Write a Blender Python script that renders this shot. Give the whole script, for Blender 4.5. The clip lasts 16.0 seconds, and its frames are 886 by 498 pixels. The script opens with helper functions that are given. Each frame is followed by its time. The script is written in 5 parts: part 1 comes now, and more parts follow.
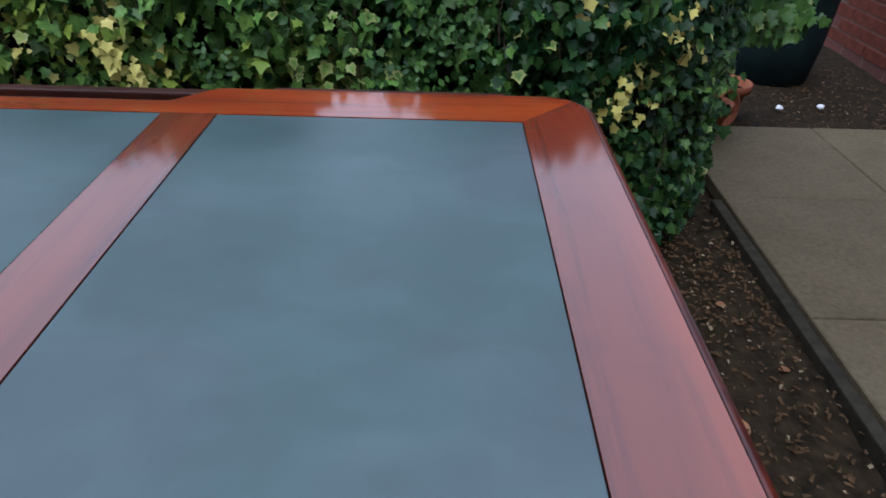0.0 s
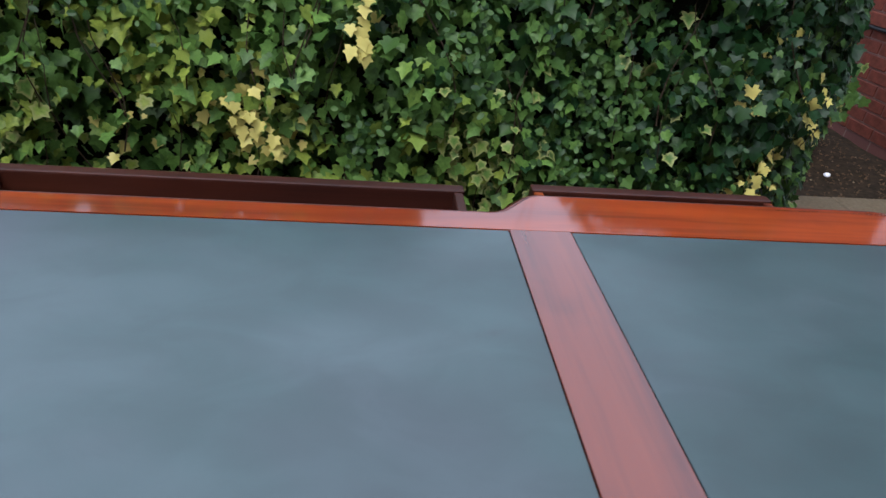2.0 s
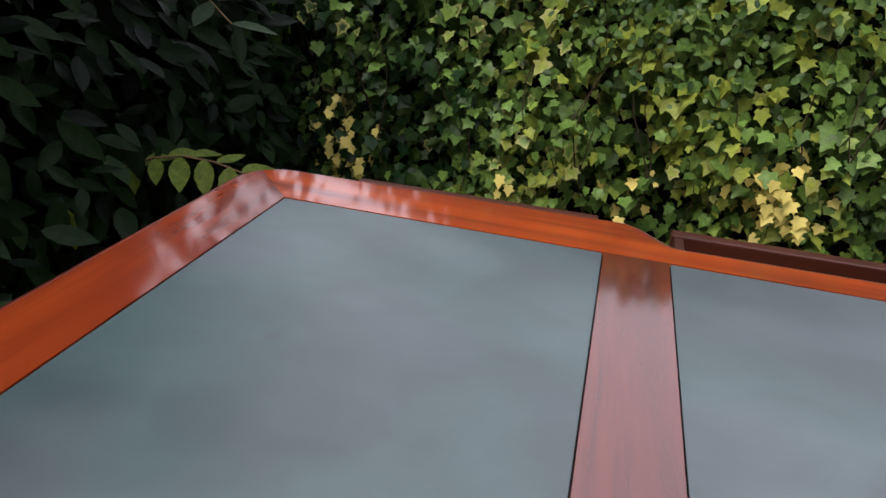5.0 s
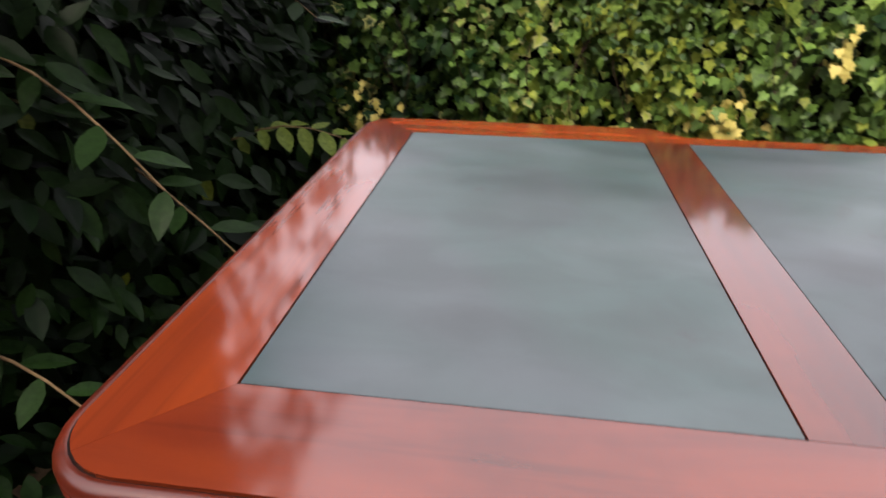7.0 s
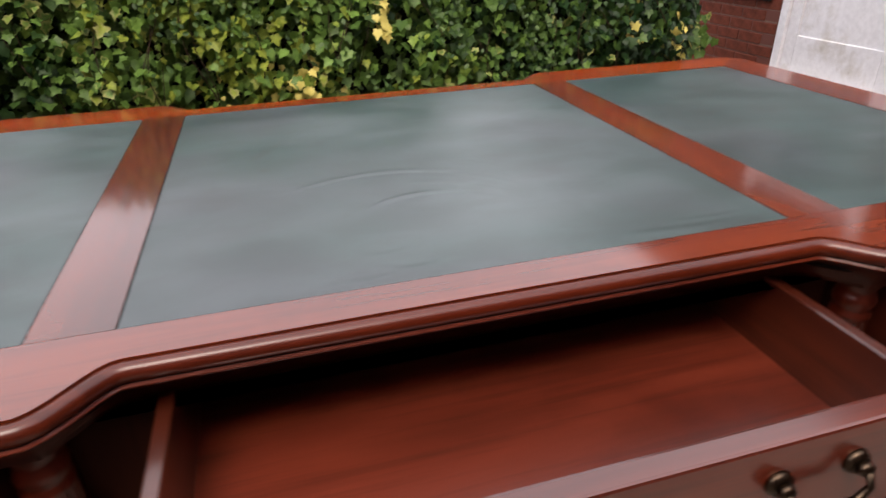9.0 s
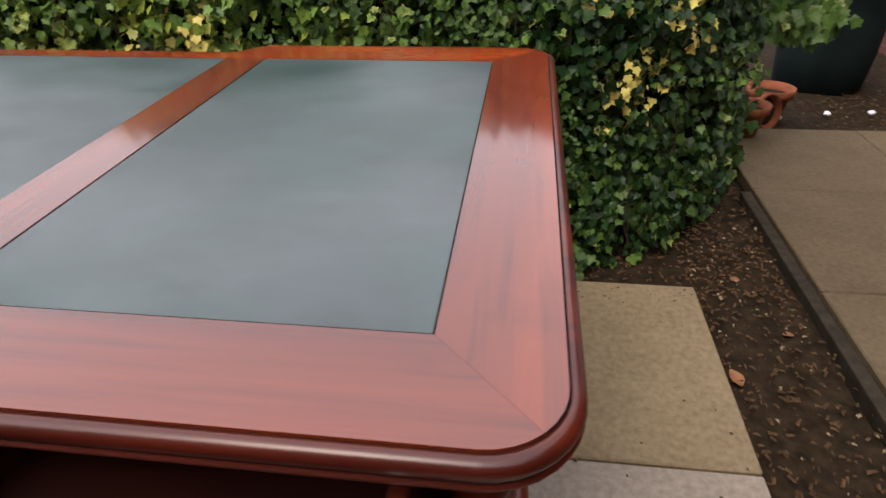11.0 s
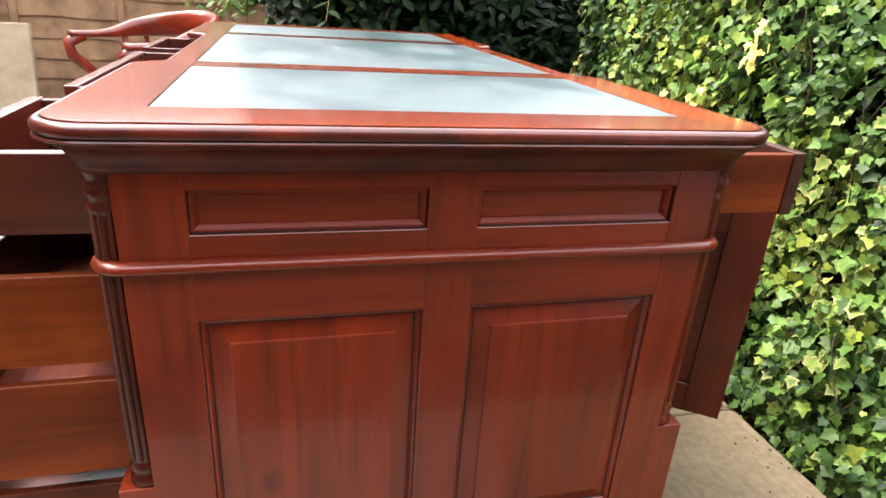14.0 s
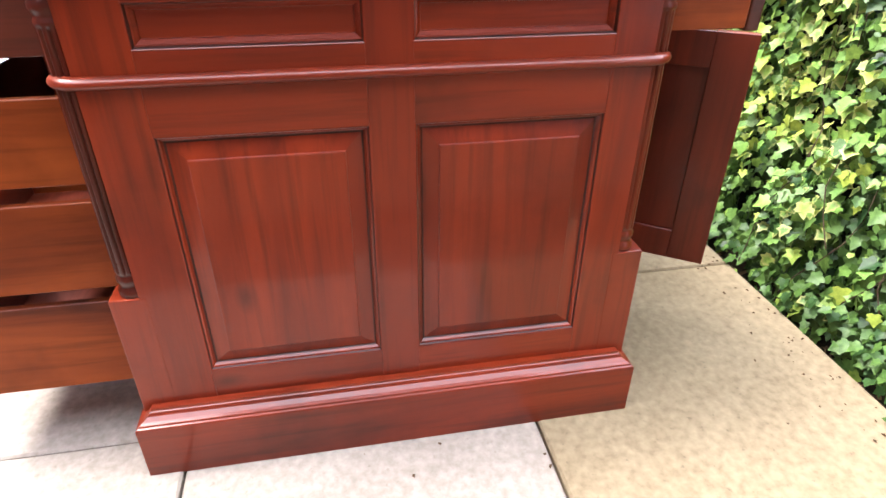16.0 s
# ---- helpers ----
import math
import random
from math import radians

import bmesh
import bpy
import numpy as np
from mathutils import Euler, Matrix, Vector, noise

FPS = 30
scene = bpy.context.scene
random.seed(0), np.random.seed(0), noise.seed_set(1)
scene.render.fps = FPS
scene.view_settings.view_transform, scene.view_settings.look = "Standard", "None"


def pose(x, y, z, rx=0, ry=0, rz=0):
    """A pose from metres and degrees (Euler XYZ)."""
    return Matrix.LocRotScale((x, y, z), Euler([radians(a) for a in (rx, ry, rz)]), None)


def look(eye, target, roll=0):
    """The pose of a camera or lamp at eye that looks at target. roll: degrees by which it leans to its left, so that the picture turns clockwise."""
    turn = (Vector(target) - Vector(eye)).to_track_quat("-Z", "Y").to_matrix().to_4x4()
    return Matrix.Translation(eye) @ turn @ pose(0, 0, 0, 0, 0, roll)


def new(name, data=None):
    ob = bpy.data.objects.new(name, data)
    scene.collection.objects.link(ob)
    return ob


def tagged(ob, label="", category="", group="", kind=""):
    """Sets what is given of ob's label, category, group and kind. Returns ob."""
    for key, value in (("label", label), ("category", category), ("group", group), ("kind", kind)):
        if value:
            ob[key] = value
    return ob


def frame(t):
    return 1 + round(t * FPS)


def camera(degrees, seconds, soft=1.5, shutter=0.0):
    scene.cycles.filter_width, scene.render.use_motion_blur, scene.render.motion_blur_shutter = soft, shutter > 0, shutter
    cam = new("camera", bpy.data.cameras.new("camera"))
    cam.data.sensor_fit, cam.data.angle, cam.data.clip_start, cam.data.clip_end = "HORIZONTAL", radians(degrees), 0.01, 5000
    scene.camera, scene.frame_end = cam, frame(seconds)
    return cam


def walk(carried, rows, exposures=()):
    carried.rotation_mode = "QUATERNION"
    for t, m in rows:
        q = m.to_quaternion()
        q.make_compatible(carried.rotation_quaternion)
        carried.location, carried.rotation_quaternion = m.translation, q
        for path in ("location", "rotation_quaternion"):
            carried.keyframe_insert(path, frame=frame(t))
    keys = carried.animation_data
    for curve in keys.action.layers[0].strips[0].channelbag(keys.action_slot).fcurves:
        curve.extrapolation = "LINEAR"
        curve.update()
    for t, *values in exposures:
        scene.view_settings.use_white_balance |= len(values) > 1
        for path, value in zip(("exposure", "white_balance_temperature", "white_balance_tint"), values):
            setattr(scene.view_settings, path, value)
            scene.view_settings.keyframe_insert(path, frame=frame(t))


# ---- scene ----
cam = camera(71.9, 16.0, shutter=0.2)
PATH = [
    (0, (0.657, -0.362, 1.083), (0.662, 1.276, -0.065), 1.6),
    (0.5, (0.621, -0.347, 1.086), (0.504, 1.343, 0.022), 0.8),
    (1, (0.533, -0.317, 1.097), (0.405, 1.386, 0.056), 2.6),
    (1.5, (0.344, -0.247, 1.096), (0.382, 1.469, 0.07), 3.6),
    (2, (0.18, -0.216, 1.09), (0.405, 1.487, 0.065), 6.0),
    (2.5, (0.147, -0.231, 1.091), (0.296, 1.474, 0.056), 5.2),
    (3, (0.106, -0.282, 1.106), (-0.035, 1.461, 0.136), 2.4),
    (3.5, (-0.032, -0.26, 1.104), (-0.233, 1.497, 0.171), 2.6),
    (4, (-0.212, -0.236, 1.088), (-0.454, 1.506, 0.135), 3.3),
    (4.5, (-0.328, -0.229, 1.072), (-0.709, 1.493, 0.128), 3.9),
    (4.7, (-0.363, -0.233, 1.071), (-0.806, 1.481, 0.14), 3.8),
    (6.8, (-0.517, -0.626, 1.07), (-0.957, 1.14, 0.241), 1.1),
    (7, (-0.567, -0.638, 1.057), (-0.812, 1.141, 0.177), 0.5),
    (7.5, (-0.621, -0.686, 1.029), (-0.525, 1.059, 0.055), 1.4),
    (8, (-0.587, -0.705, 1.021), (-0.396, 1.018, 0.023), 1.0),
    (8.5, (-0.457, -0.723, 1.034), (-0.031, 0.975, 0.068), -0.3),
    (9, (-0.175, -0.776, 1.062), (0.294, 0.93, 0.129), -1.5),
    (9.2, (-0.075, -0.788, 1.071), (0.41, 0.931, 0.172), -0.8),
    (11.3, (0.886, -0.548, 1.03), (0.453, 1.084, -0.042), -0.1),
    (11.5, (0.925, -0.471, 0.999), (0.355, 1.124, -0.063), 2.1),
    (11.8, (0.963, -0.318, 0.999), (0.162, 1.132, -0.121), 7.0),
    (12, (0.969, -0.308, 0.993), (-0.04, 1.021, -0.111), 6.4),
    (12.3, (1.0, -0.274, 0.989), (-0.226, 0.824, -0.147), 5.8),
    (12.5, (1.077, -0.261, 0.985), (-0.329, 0.628, -0.126), 4.6),
    (12.8, (1.251, -0.217, 0.981), (-0.406, 0.319, -0.002), 2.7),
    (13, (1.327, -0.203, 0.992), (-0.363, 0.241, 0.019), 2.6),
    (13.5, (1.423, -0.23, 0.973), (-0.298, 0.296, 0.1), 4.6),
    (14, (1.466, -0.186, 0.919), (-0.315, 0.305, 0.153), 3.9),
    (14.5, (1.493, -0.125, 0.875), (-0.301, 0.226, 0.065), 1.6),
    (15, (1.529, -0.112, 0.848), (-0.212, 0.206, -0.084), 1.9),
    (15.5, (1.562, -0.117, 0.805), (-0.114, 0.215, -0.236), 2.3),
    (16, (1.574, -0.074, 0.831), (-0.106, 0.252, -0.204), 0.5),
]
EXPOSURES = [(0.0, 0.55, 5200, 7), (1.0, 0.63, 5300, 8), (2.0, 0.78, 5600, 12), (2.5, 0.85, 5750, 13), (4.0, 1.0, 6250, 17), (4.7, 1.0, 6450, 19), (7.0, 1.25, 7000, 20), (8.0, 0.9, 7100, 20), (9.2, 1.0, 7100, 18), (11.5, 0.9, 6900, 17), (12.0, 0.85, 6800, 16), (12.5, 0.6, 6600, 14), (13.0, 0.95, 6700, 12), (13.5, 1.95, 6800, 12), (14.0, 2.85, 6700, 12), (14.6, 3.55, 6500, 13), (15.0, 3.7, 6300, 14), (15.5, 3.8, 6300, 15), (16.0, 3.5, 6200, 14)]
walk(cam, [(t, look(eye, target, roll)) for t, eye, target, roll in PATH], EXPOSURES)

# ---- world, light ----
world = bpy.data.worlds.new("sky")
scene.world = world
world.use_nodes = True
wn = world.node_tree
wbg = wn.nodes["Background"]
sky = wn.nodes.new("ShaderNodeTexSky")
sky.sky_type = "NISHITA"
sky.sun_disc = False
sky.sun_elevation = radians(58)
sky.sun_rotation = radians(207)
sky.air_density, sky.dust_density, sky.ozone_density = 1.0, 5.0, 1.0
haze = wn.nodes.new("ShaderNodeMix")
haze.data_type = "RGBA"
haze.inputs[0].default_value = 0.5
haze.inputs[7].default_value = (11.0, 11.2, 11.6, 1)
wn.links.new(sky.outputs[0], haze.inputs[6])
wn.links.new(haze.outputs[2], wbg.inputs[0])
wbg.inputs[1].default_value = 0.145

sun_data = bpy.data.lights.new("sun", "SUN")
sun_data.energy, sun_data.angle, sun_data.color = 0.7, radians(25), (1.0, 0.95, 0.88)
sun = new("sun", sun_data)
sun.matrix_world = look((-1.1, -2.2, 5.0), (0, 0, 0.5))


# ---- materials ----
TOP = 0.79  # height of the desk


def nodes_of(name):
    m = bpy.data.materials.new(name)
    m.use_nodes = True
    nt = m.node_tree
    return m, nt, nt.nodes["Principled BSDF"]


def ramp(nt, fac, stops, ease=False):
    r = nt.nodes.new("ShaderNodeValToRGB")
    if ease:
        r.color_ramp.interpolation = "EASE"
    el = r.color_ramp.elements
    while len(el) < len(stops):
        el.new(0.5)
    for e, (p, c) in zip(el, stops):
        e.position, e.color = p, (*c, 1)
    nt.links.new(fac, r.inputs[0])
    return r.outputs[0]


def noise_tex(nt, scale, detail=4, vec=None, rough=0.55, stretch=None, distortion=0.0):
    n = nt.nodes.new("ShaderNodeTexNoise")
    n.inputs["Scale"].default_value, n.inputs["Detail"].default_value = scale, detail
    n.inputs["Roughness"].default_value, n.inputs["Distortion"].default_value = rough, distortion
    if vec is None:
        vec = nt.nodes.new("ShaderNodeTexCoord").outputs["Object"]
    if stretch:
        mp = nt.nodes.new("ShaderNodeMapping")
        mp.inputs["Scale"].default_value = stretch
        nt.links.new(vec, mp.inputs[0])
        vec = mp.outputs[0]
    nt.links.new(vec, n.inputs["Vector"])
    return n.outputs["Fac"]


def mix(nt, a, b, fac, kind="MIX"):
    m = nt.nodes.new("ShaderNodeMix")
    m.data_type, m.blend_type = "RGBA", kind
    for sock, v in ((m.inputs[0], fac), (m.inputs[6], a), (m.inputs[7], b)):
        if isinstance(v, (int, float)):
            sock.default_value = v
        elif isinstance(v, tuple):
            sock.default_value = (*v, 1)
        else:
            nt.links.new(v, sock)
    return m.outputs[2]


def bump(nt, bsdf, height, strength, dist=0.002, coat=False):
    b = nt.nodes.new("ShaderNodeBump")
    b.inputs["Strength"].default_value, b.inputs["Distance"].default_value = strength, dist
    nt.links.new(height, b.inputs["Height"])
    nt.links.new(b.outputs[0], bsdf.inputs["Normal"])
    if coat:
        nt.links.new(b.outputs[0], bsdf.inputs["Coat Normal"])


def wood(name, axis, light=(0.190, 0.0215, 0.0036), mid=(0.120, 0.0120, 0.0024), dark=(0.044, 0.0055, 0.0018), rough=0.38, coat=0.35, coat_rough=0.10, ior=1.45, ripple=0.10, spec=0.3):
    """Polished mahogany with its grain along one axis."""
    m, nt, p = nodes_of(name)
    st = [6.0, 6.0, 6.0]
    st["xyz".index(axis)] = 0.7
    fine = [60.0, 60.0, 60.0]
    fine["xyz".index(axis)] = 3.0
    tc = nt.nodes.new("ShaderNodeTexCoord").outputs["Object"]
    shift = nt.nodes.new("ShaderNodeObjectInfo").outputs["Random"]
    add = nt.nodes.new("ShaderNodeVectorMath")
    add.operation = "MULTIPLY_ADD"
    add.inputs[1].default_value = (1, 1, 1)
    comb = nt.nodes.new("ShaderNodeCombineXYZ")
    mul = nt.nodes.new("ShaderNodeMath")
    mul.operation, mul.inputs[1].default_value = "MULTIPLY", 7.0
    nt.links.new(shift, mul.inputs[0])
    for i in range(3):
        nt.links.new(mul.outputs[0], comb.inputs[i])
    nt.links.new(tc, add.inputs[0])
    nt.links.new(comb.outputs[0], add.inputs[2])
    vec = add.outputs[0]
    broad = noise_tex(nt, 1.0, 5, vec, 0.55, st, 1.5)
    grain = noise_tex(nt, 1.0, 3, vec, 0.6, fine)
    base = ramp(nt, broad, [(0.20, dark), (0.44, mid), (0.70, light)])
    col = mix(nt, base, mix(nt, base, (0.45, 0.40, 0.38), 1.0, "MULTIPLY"), ramp(nt, grain, [(0.50, (0, 0, 0)), (0.72, (0.7, 0.7, 0.7))]))
    stain = noise_tex(nt, 4.5, 4, vec, 0.6)
    col = mix(nt, col, (0.42, 0.36, 0.34), ramp(nt, stain, [(0.52, (0, 0, 0)), (0.74, (0.8, 0.8, 0.8))]), "MULTIPLY")
    # scattered small dark knots
    v = nt.nodes.new("ShaderNodeTexVoronoi")
    v.inputs["Scale"].default_value = 1.0
    km = nt.nodes.new("ShaderNodeMapping")
    km.inputs["Scale"].default_value = tuple(5.5 if q == axis else 11.0 for q in "xyz")
    nt.links.new(vec, km.inputs[0])
    nt.links.new(km.outputs[0], v.inputs["Vector"])
    few = nt.nodes.new("ShaderNodeSeparateColor")
    nt.links.new(v.outputs["Color"], few.inputs[0])
    knot = mix(nt, ramp(nt, v.outputs["Distance"], [(0.04, (0.8, 0.8, 0.8)), (0.20, (0, 0, 0))]), ramp(nt, few.outputs[0], [(0.80, (0, 0, 0)), (0.82, (1, 1, 1))]), 1.0, "MULTIPLY")
    col = mix(nt, col, (0.22, 0.20, 0.22), knot, "MULTIPLY")
    nt.links.new(col, p.inputs["Base Color"])
    smear = noise_tex(nt, 5.0, 3, tc)
    rr = nt.nodes.new("ShaderNodeMapRange")
    rr.inputs[3].default_value, rr.inputs[4].default_value = max(0.285, rough * 0.75), rough * 1.3
    nt.links.new(smear, rr.inputs[0])
    nt.links.new(rr.outputs[0], p.inputs["Roughness"])
    p.inputs["Coat Weight"].default_value, p.inputs["Coat Roughness"].default_value = coat, coat_rough
    p.inputs["Coat IOR"].default_value = ior
    p.inputs["Specular IOR Level"].default_value = spec
    wave = noise_tex(nt, 22.0, 3, tc, 0.5, tuple(0.35 if q == axis else 1.0 for q in "xyz"))
    bump(nt, p, mix(nt, grain, wave, 0.85), ripple, 0.0012, True)
    return m


MAH = {a: wood("mahogany_" + a, a) for a in "xyz"}
TOPWOOD = {a: wood("top_mahogany_" + a, a, light=(0.190, 0.029, 0.0046), mid=(0.112, 0.0145, 0.0032), dark=(0.034, 0.0050, 0.0020), rough=0.5, coat=1.0, coat_rough=0.10, ior=1.82, ripple=0.16, spec=0.06) for a in "xy"}
# brighter copy of the top wood: the far rail's grazing glow as colour
FAR_LIT_TOPWOOD = wood("far_lit_mahogany", "x", (0.36, 0.060, 0.0034), (0.22, 0.031, 0.0024), (0.065, 0.0080, 0.0018), 0.5, 1.0, 0.08, 1.74, 0.16, 0.06)
CROSS = wood("cross_mahogany", "y", (0.152, 0.0240, 0.0042), (0.090, 0.0123, 0.0030), (0.027, 0.0041, 0.0019), 0.5, 1.0, 0.10, 1.78, 0.16, 0.06)
EDGE = wood("edge_mahogany", "x", (0.105, 0.0135, 0.0030), (0.058, 0.0065, 0.0020), (0.017, 0.0030, 0.0014), 0.45, 0.65, 0.23, 1.55, spec=0.15)
TURNED = wood("turned_mahogany", "z", (0.115, 0.0138, 0.0028), (0.058, 0.0062, 0.00175), (0.0154, 0.00245, 0.0014), 0.40, 0.45, 0.14, 1.5, spec=0.2)
COVE = wood("cove_mahogany", "x", (0.091, 0.0119, 0.00315), (0.0525, 0.0063, 0.0021), (0.0196, 0.0028, 0.0014), 0.45, 0.12, 0.22, 1.5, spec=0.2)
DOORWOOD = wood("door_mahogany", "z", (0.119, 0.0154, 0.0042), (0.07, 0.0084, 0.0028), (0.0245, 0.0035, 0.0014), 0.42, 0.2, 0.2)
SIDE = wood("drawer_side_wood", "y", (0.225, 0.049, 0.008), (0.122, 0.0225, 0.0042), (0.036, 0.007, 0.003), 0.48, 0.08, 0.25, 1.45, spec=0.12)
INSIDE = wood("drawer_bottom_wood", "x", (0.170, 0.028, 0.013), (0.098, 0.0155, 0.007), (0.040, 0.007, 0.003), 0.36, 1.0, 0.20, 1.85)
# copies of the drawer woods with the shade under the top painted in
SHADED_INSIDE = wood("shaded_drawer_bottom_wood", "x", (0.034, 0.0085, 0.005), (0.019, 0.005, 0.003), (0.009, 0.003, 0.002), 0.5, 0.3, 0.3, 1.5, spec=0.15)
SHADED_SIDE = wood("shaded_drawer_side_wood", "y", (0.075, 0.013, 0.004), (0.044, 0.007, 0.0025), (0.019, 0.0035, 0.0018), 0.40, 0.8, 0.18, 1.7)
FRONT = wood("drawer_front_wood", "x", (0.125, 0.015, 0.0035), (0.072, 0.008, 0.0021), (0.02, 0.0035, 0.0021), 0.42, 0.9, 0.16, 1.75)
# far drawers' wood, darkened in colour for the shade inside them
SHADED_FAR_FRONT = wood("shaded_far_front_wood", "x", (0.0595, 0.0154, 0.007), (0.035, 0.0084, 0.0042), (0.0154, 0.0042, 0.0028), 0.45, 0.2, 0.25, spec=0.25)
SHADED_FAR_SIDE = wood("shaded_far_side_wood", "y", (0.063, 0.0168, 0.007), (0.0385, 0.0091, 0.0042), (0.0175, 0.0049, 0.0028), 0.45, 0.2, 0.25, spec=0.25)
# inner boards and aprons, their shadow under the top put into the colour
SHADED_CASE = wood("shaded_case_wood", "z", (0.045, 0.011, 0.005), (0.026, 0.007, 0.0035), (0.014, 0.004, 0.0025), 0.6, 0.0, spec=0.1)


def leather_mat():
    m, nt, p = nodes_of("green_leather")
    a = noise_tex(nt, 4.2, 3, None, 0.5, (1.0, 1.4, 1.0))
    col = ramp(nt, a, [(0.30, (0.0045, 0.0245, 0.0235)), (0.50, (0.0165, 0.0435, 0.0425)), (0.70, (0.032, 0.059, 0.061))], True)
    col = mix(nt, col, (0.031, 0.036, 0.047), ramp(nt, noise_tex(nt, 2.6, 3, None, 0.5, (1.0, 1.3, 1.0), 0.4), [(0.45, (0, 0, 0)), (0.66, (0.5, 0.5, 0.5))], True))
    # rubbed dark smudges
    marks = noise_tex(nt, 7.0, 3, None, 0.5, (1.0, 1.5, 1.0))
    col = mix(nt, col, (0.012, 0.013, 0.015), ramp(nt, marks, [(0.56, (0, 0, 0)), (0.76, (0.3, 0.3, 0.3))], True))
    # fine brushed mottling
    col = mix(nt, col, ramp(nt, noise_tex(nt, 14.0, 4, None, 0.55, (0.8, 1.3, 1.0), 0.6), [(0.34, (0.80, 0.86, 0.84)), (0.66, (1.22, 1.16, 1.16))], True), 1.0, "MULTIPLY")
    # single scuffs: place, size, turn, strength
    broken = ramp(nt, noise_tex(nt, 70.0, 4, None, 0.6), [(0.40, (0.1, 0.1, 0.1)), (0.60, (1, 1, 1))])
    for x, y, rx, ry, turn, k in ((-0.195, 0.078, 0.045, 0.012, 60, 0.5), (-0.198, 0.005, 0.014, 0.012, 40, 0.5), (-0.118, 0.098, 0.010, 0.008, 0, 0.4), (-0.126, 0.086, 0.030, 0.012, 30, 0.35),
                                  (-0.62, 0.078, 0.016, 0.010, 70, 0.5), (-0.43, -0.22, 0.030, 0.014, 30, 0.5), (0.271, 0.156, 0.020, 0.006, 15, 0.35), (-0.158, 0.159, 0.030, 0.008, 20, 0.3)):
        mp = nt.nodes.new("ShaderNodeMapping")
        mp.vector_type = "TEXTURE"
        mp.inputs["Location"].default_value, mp.inputs["Rotation"].default_value, mp.inputs["Scale"].default_value = (x, y, TOP), (0, 0, radians(turn)), (rx, ry, 0.1)
        nt.links.new(nt.nodes.new("ShaderNodeTexCoord").outputs["Object"], mp.inputs[0])
        g = nt.nodes.new("ShaderNodeTexGradient")
        g.gradient_type = "SPHERICAL"
        nt.links.new(mp.outputs[0], g.inputs[0])
        spot = mix(nt, ramp(nt, g.outputs["Fac"], [(0.0, (0, 0, 0)), (0.7, (k, k, k))]), broken, 1.0, "MULTIPLY")
        col = mix(nt, col, (0.008, 0.008, 0.010), spot)
    nt.links.new(col, p.inputs["Base Color"])
    p.inputs["Specular IOR Level"].default_value = 0.5
    p.inputs["IOR"].default_value = 1.8
    rr = nt.nodes.new("ShaderNodeMapRange")
    rr.interpolation_type = "SMOOTHSTEP"
    rr.inputs[3].default_value, rr.inputs[4].default_value = 0.285, 0.50
    rr.inputs[1].default_value, rr.inputs[2].default_value = 0.28, 0.72
    streaks = noise_tex(nt, 5.0, 2, None, 0.5, (0.8, 1.5, 1.0), 0.4)
    nt.links.new(mix(nt, noise_tex(nt, 3.2, 2, None, 0.5, (1.0, 1.5, 1.0)), streaks, 0.35), rr.inputs[0])
    nt.links.new(rr.outputs[0], p.inputs["Roughness"])
    return m


def plain(name, col, rough=0.5, metal=0.0, var=0.25, scale=20.0, bstr=0.2):
    m, nt, p = nodes_of(name)
    n = noise_tex(nt, scale, 5)
    lo = tuple(c * (1 - var) for c in col)
    hi = tuple(min(1, c * (1 + var)) for c in col)
    nt.links.new(ramp(nt, n, [(0.3, lo), (0.7, hi)]), p.inputs["Base Color"])
    p.inputs["Roughness"].default_value, p.inputs["Metallic"].default_value = rough, metal
    p.inputs["Specular IOR Level"].default_value = 0.5 if rough < 0.7 else 0.12
    bump(nt, p, n, bstr)
    return m


def slab_mat(name, a, b, dirt):
    m, nt, p = nodes_of(name)
    big = noise_tex(nt, 5.0, 8, None, 0.72)
    fine = noise_tex(nt, 60, 5)
    spots = noise_tex(nt, 75, 3)
    rnd = nt.nodes.new("ShaderNodeObjectInfo").outputs["Random"]
    tone = ramp(nt, rnd, [(0.0, (0.86, 0.86, 0.86)), (1.0, (1.05, 1.04, 1.0))])
    col = mix(nt, ramp(nt, big, [(0.3, a), (0.7, b)]), dirt, ramp(nt, spots, [(0.64, (0, 0, 0)), (0.74, (0.45, 0.45, 0.45))]))
    col = mix(nt, col, ramp(nt, fine, [(0.3, (0.75, 0.74, 0.72)), (0.7, (1.1, 1.1, 1.1))]), 1.0, "MULTIPLY")
    nt.links.new(mix(nt, col, tone, 1.0, "MULTIPLY"), p.inputs["Base Color"])
    p.inputs["Roughness"].default_value = 0.8
    p.inputs["Specular IOR Level"].default_value = 0.2
    bump(nt, p, fine, 0.5, 0.003)
    return m


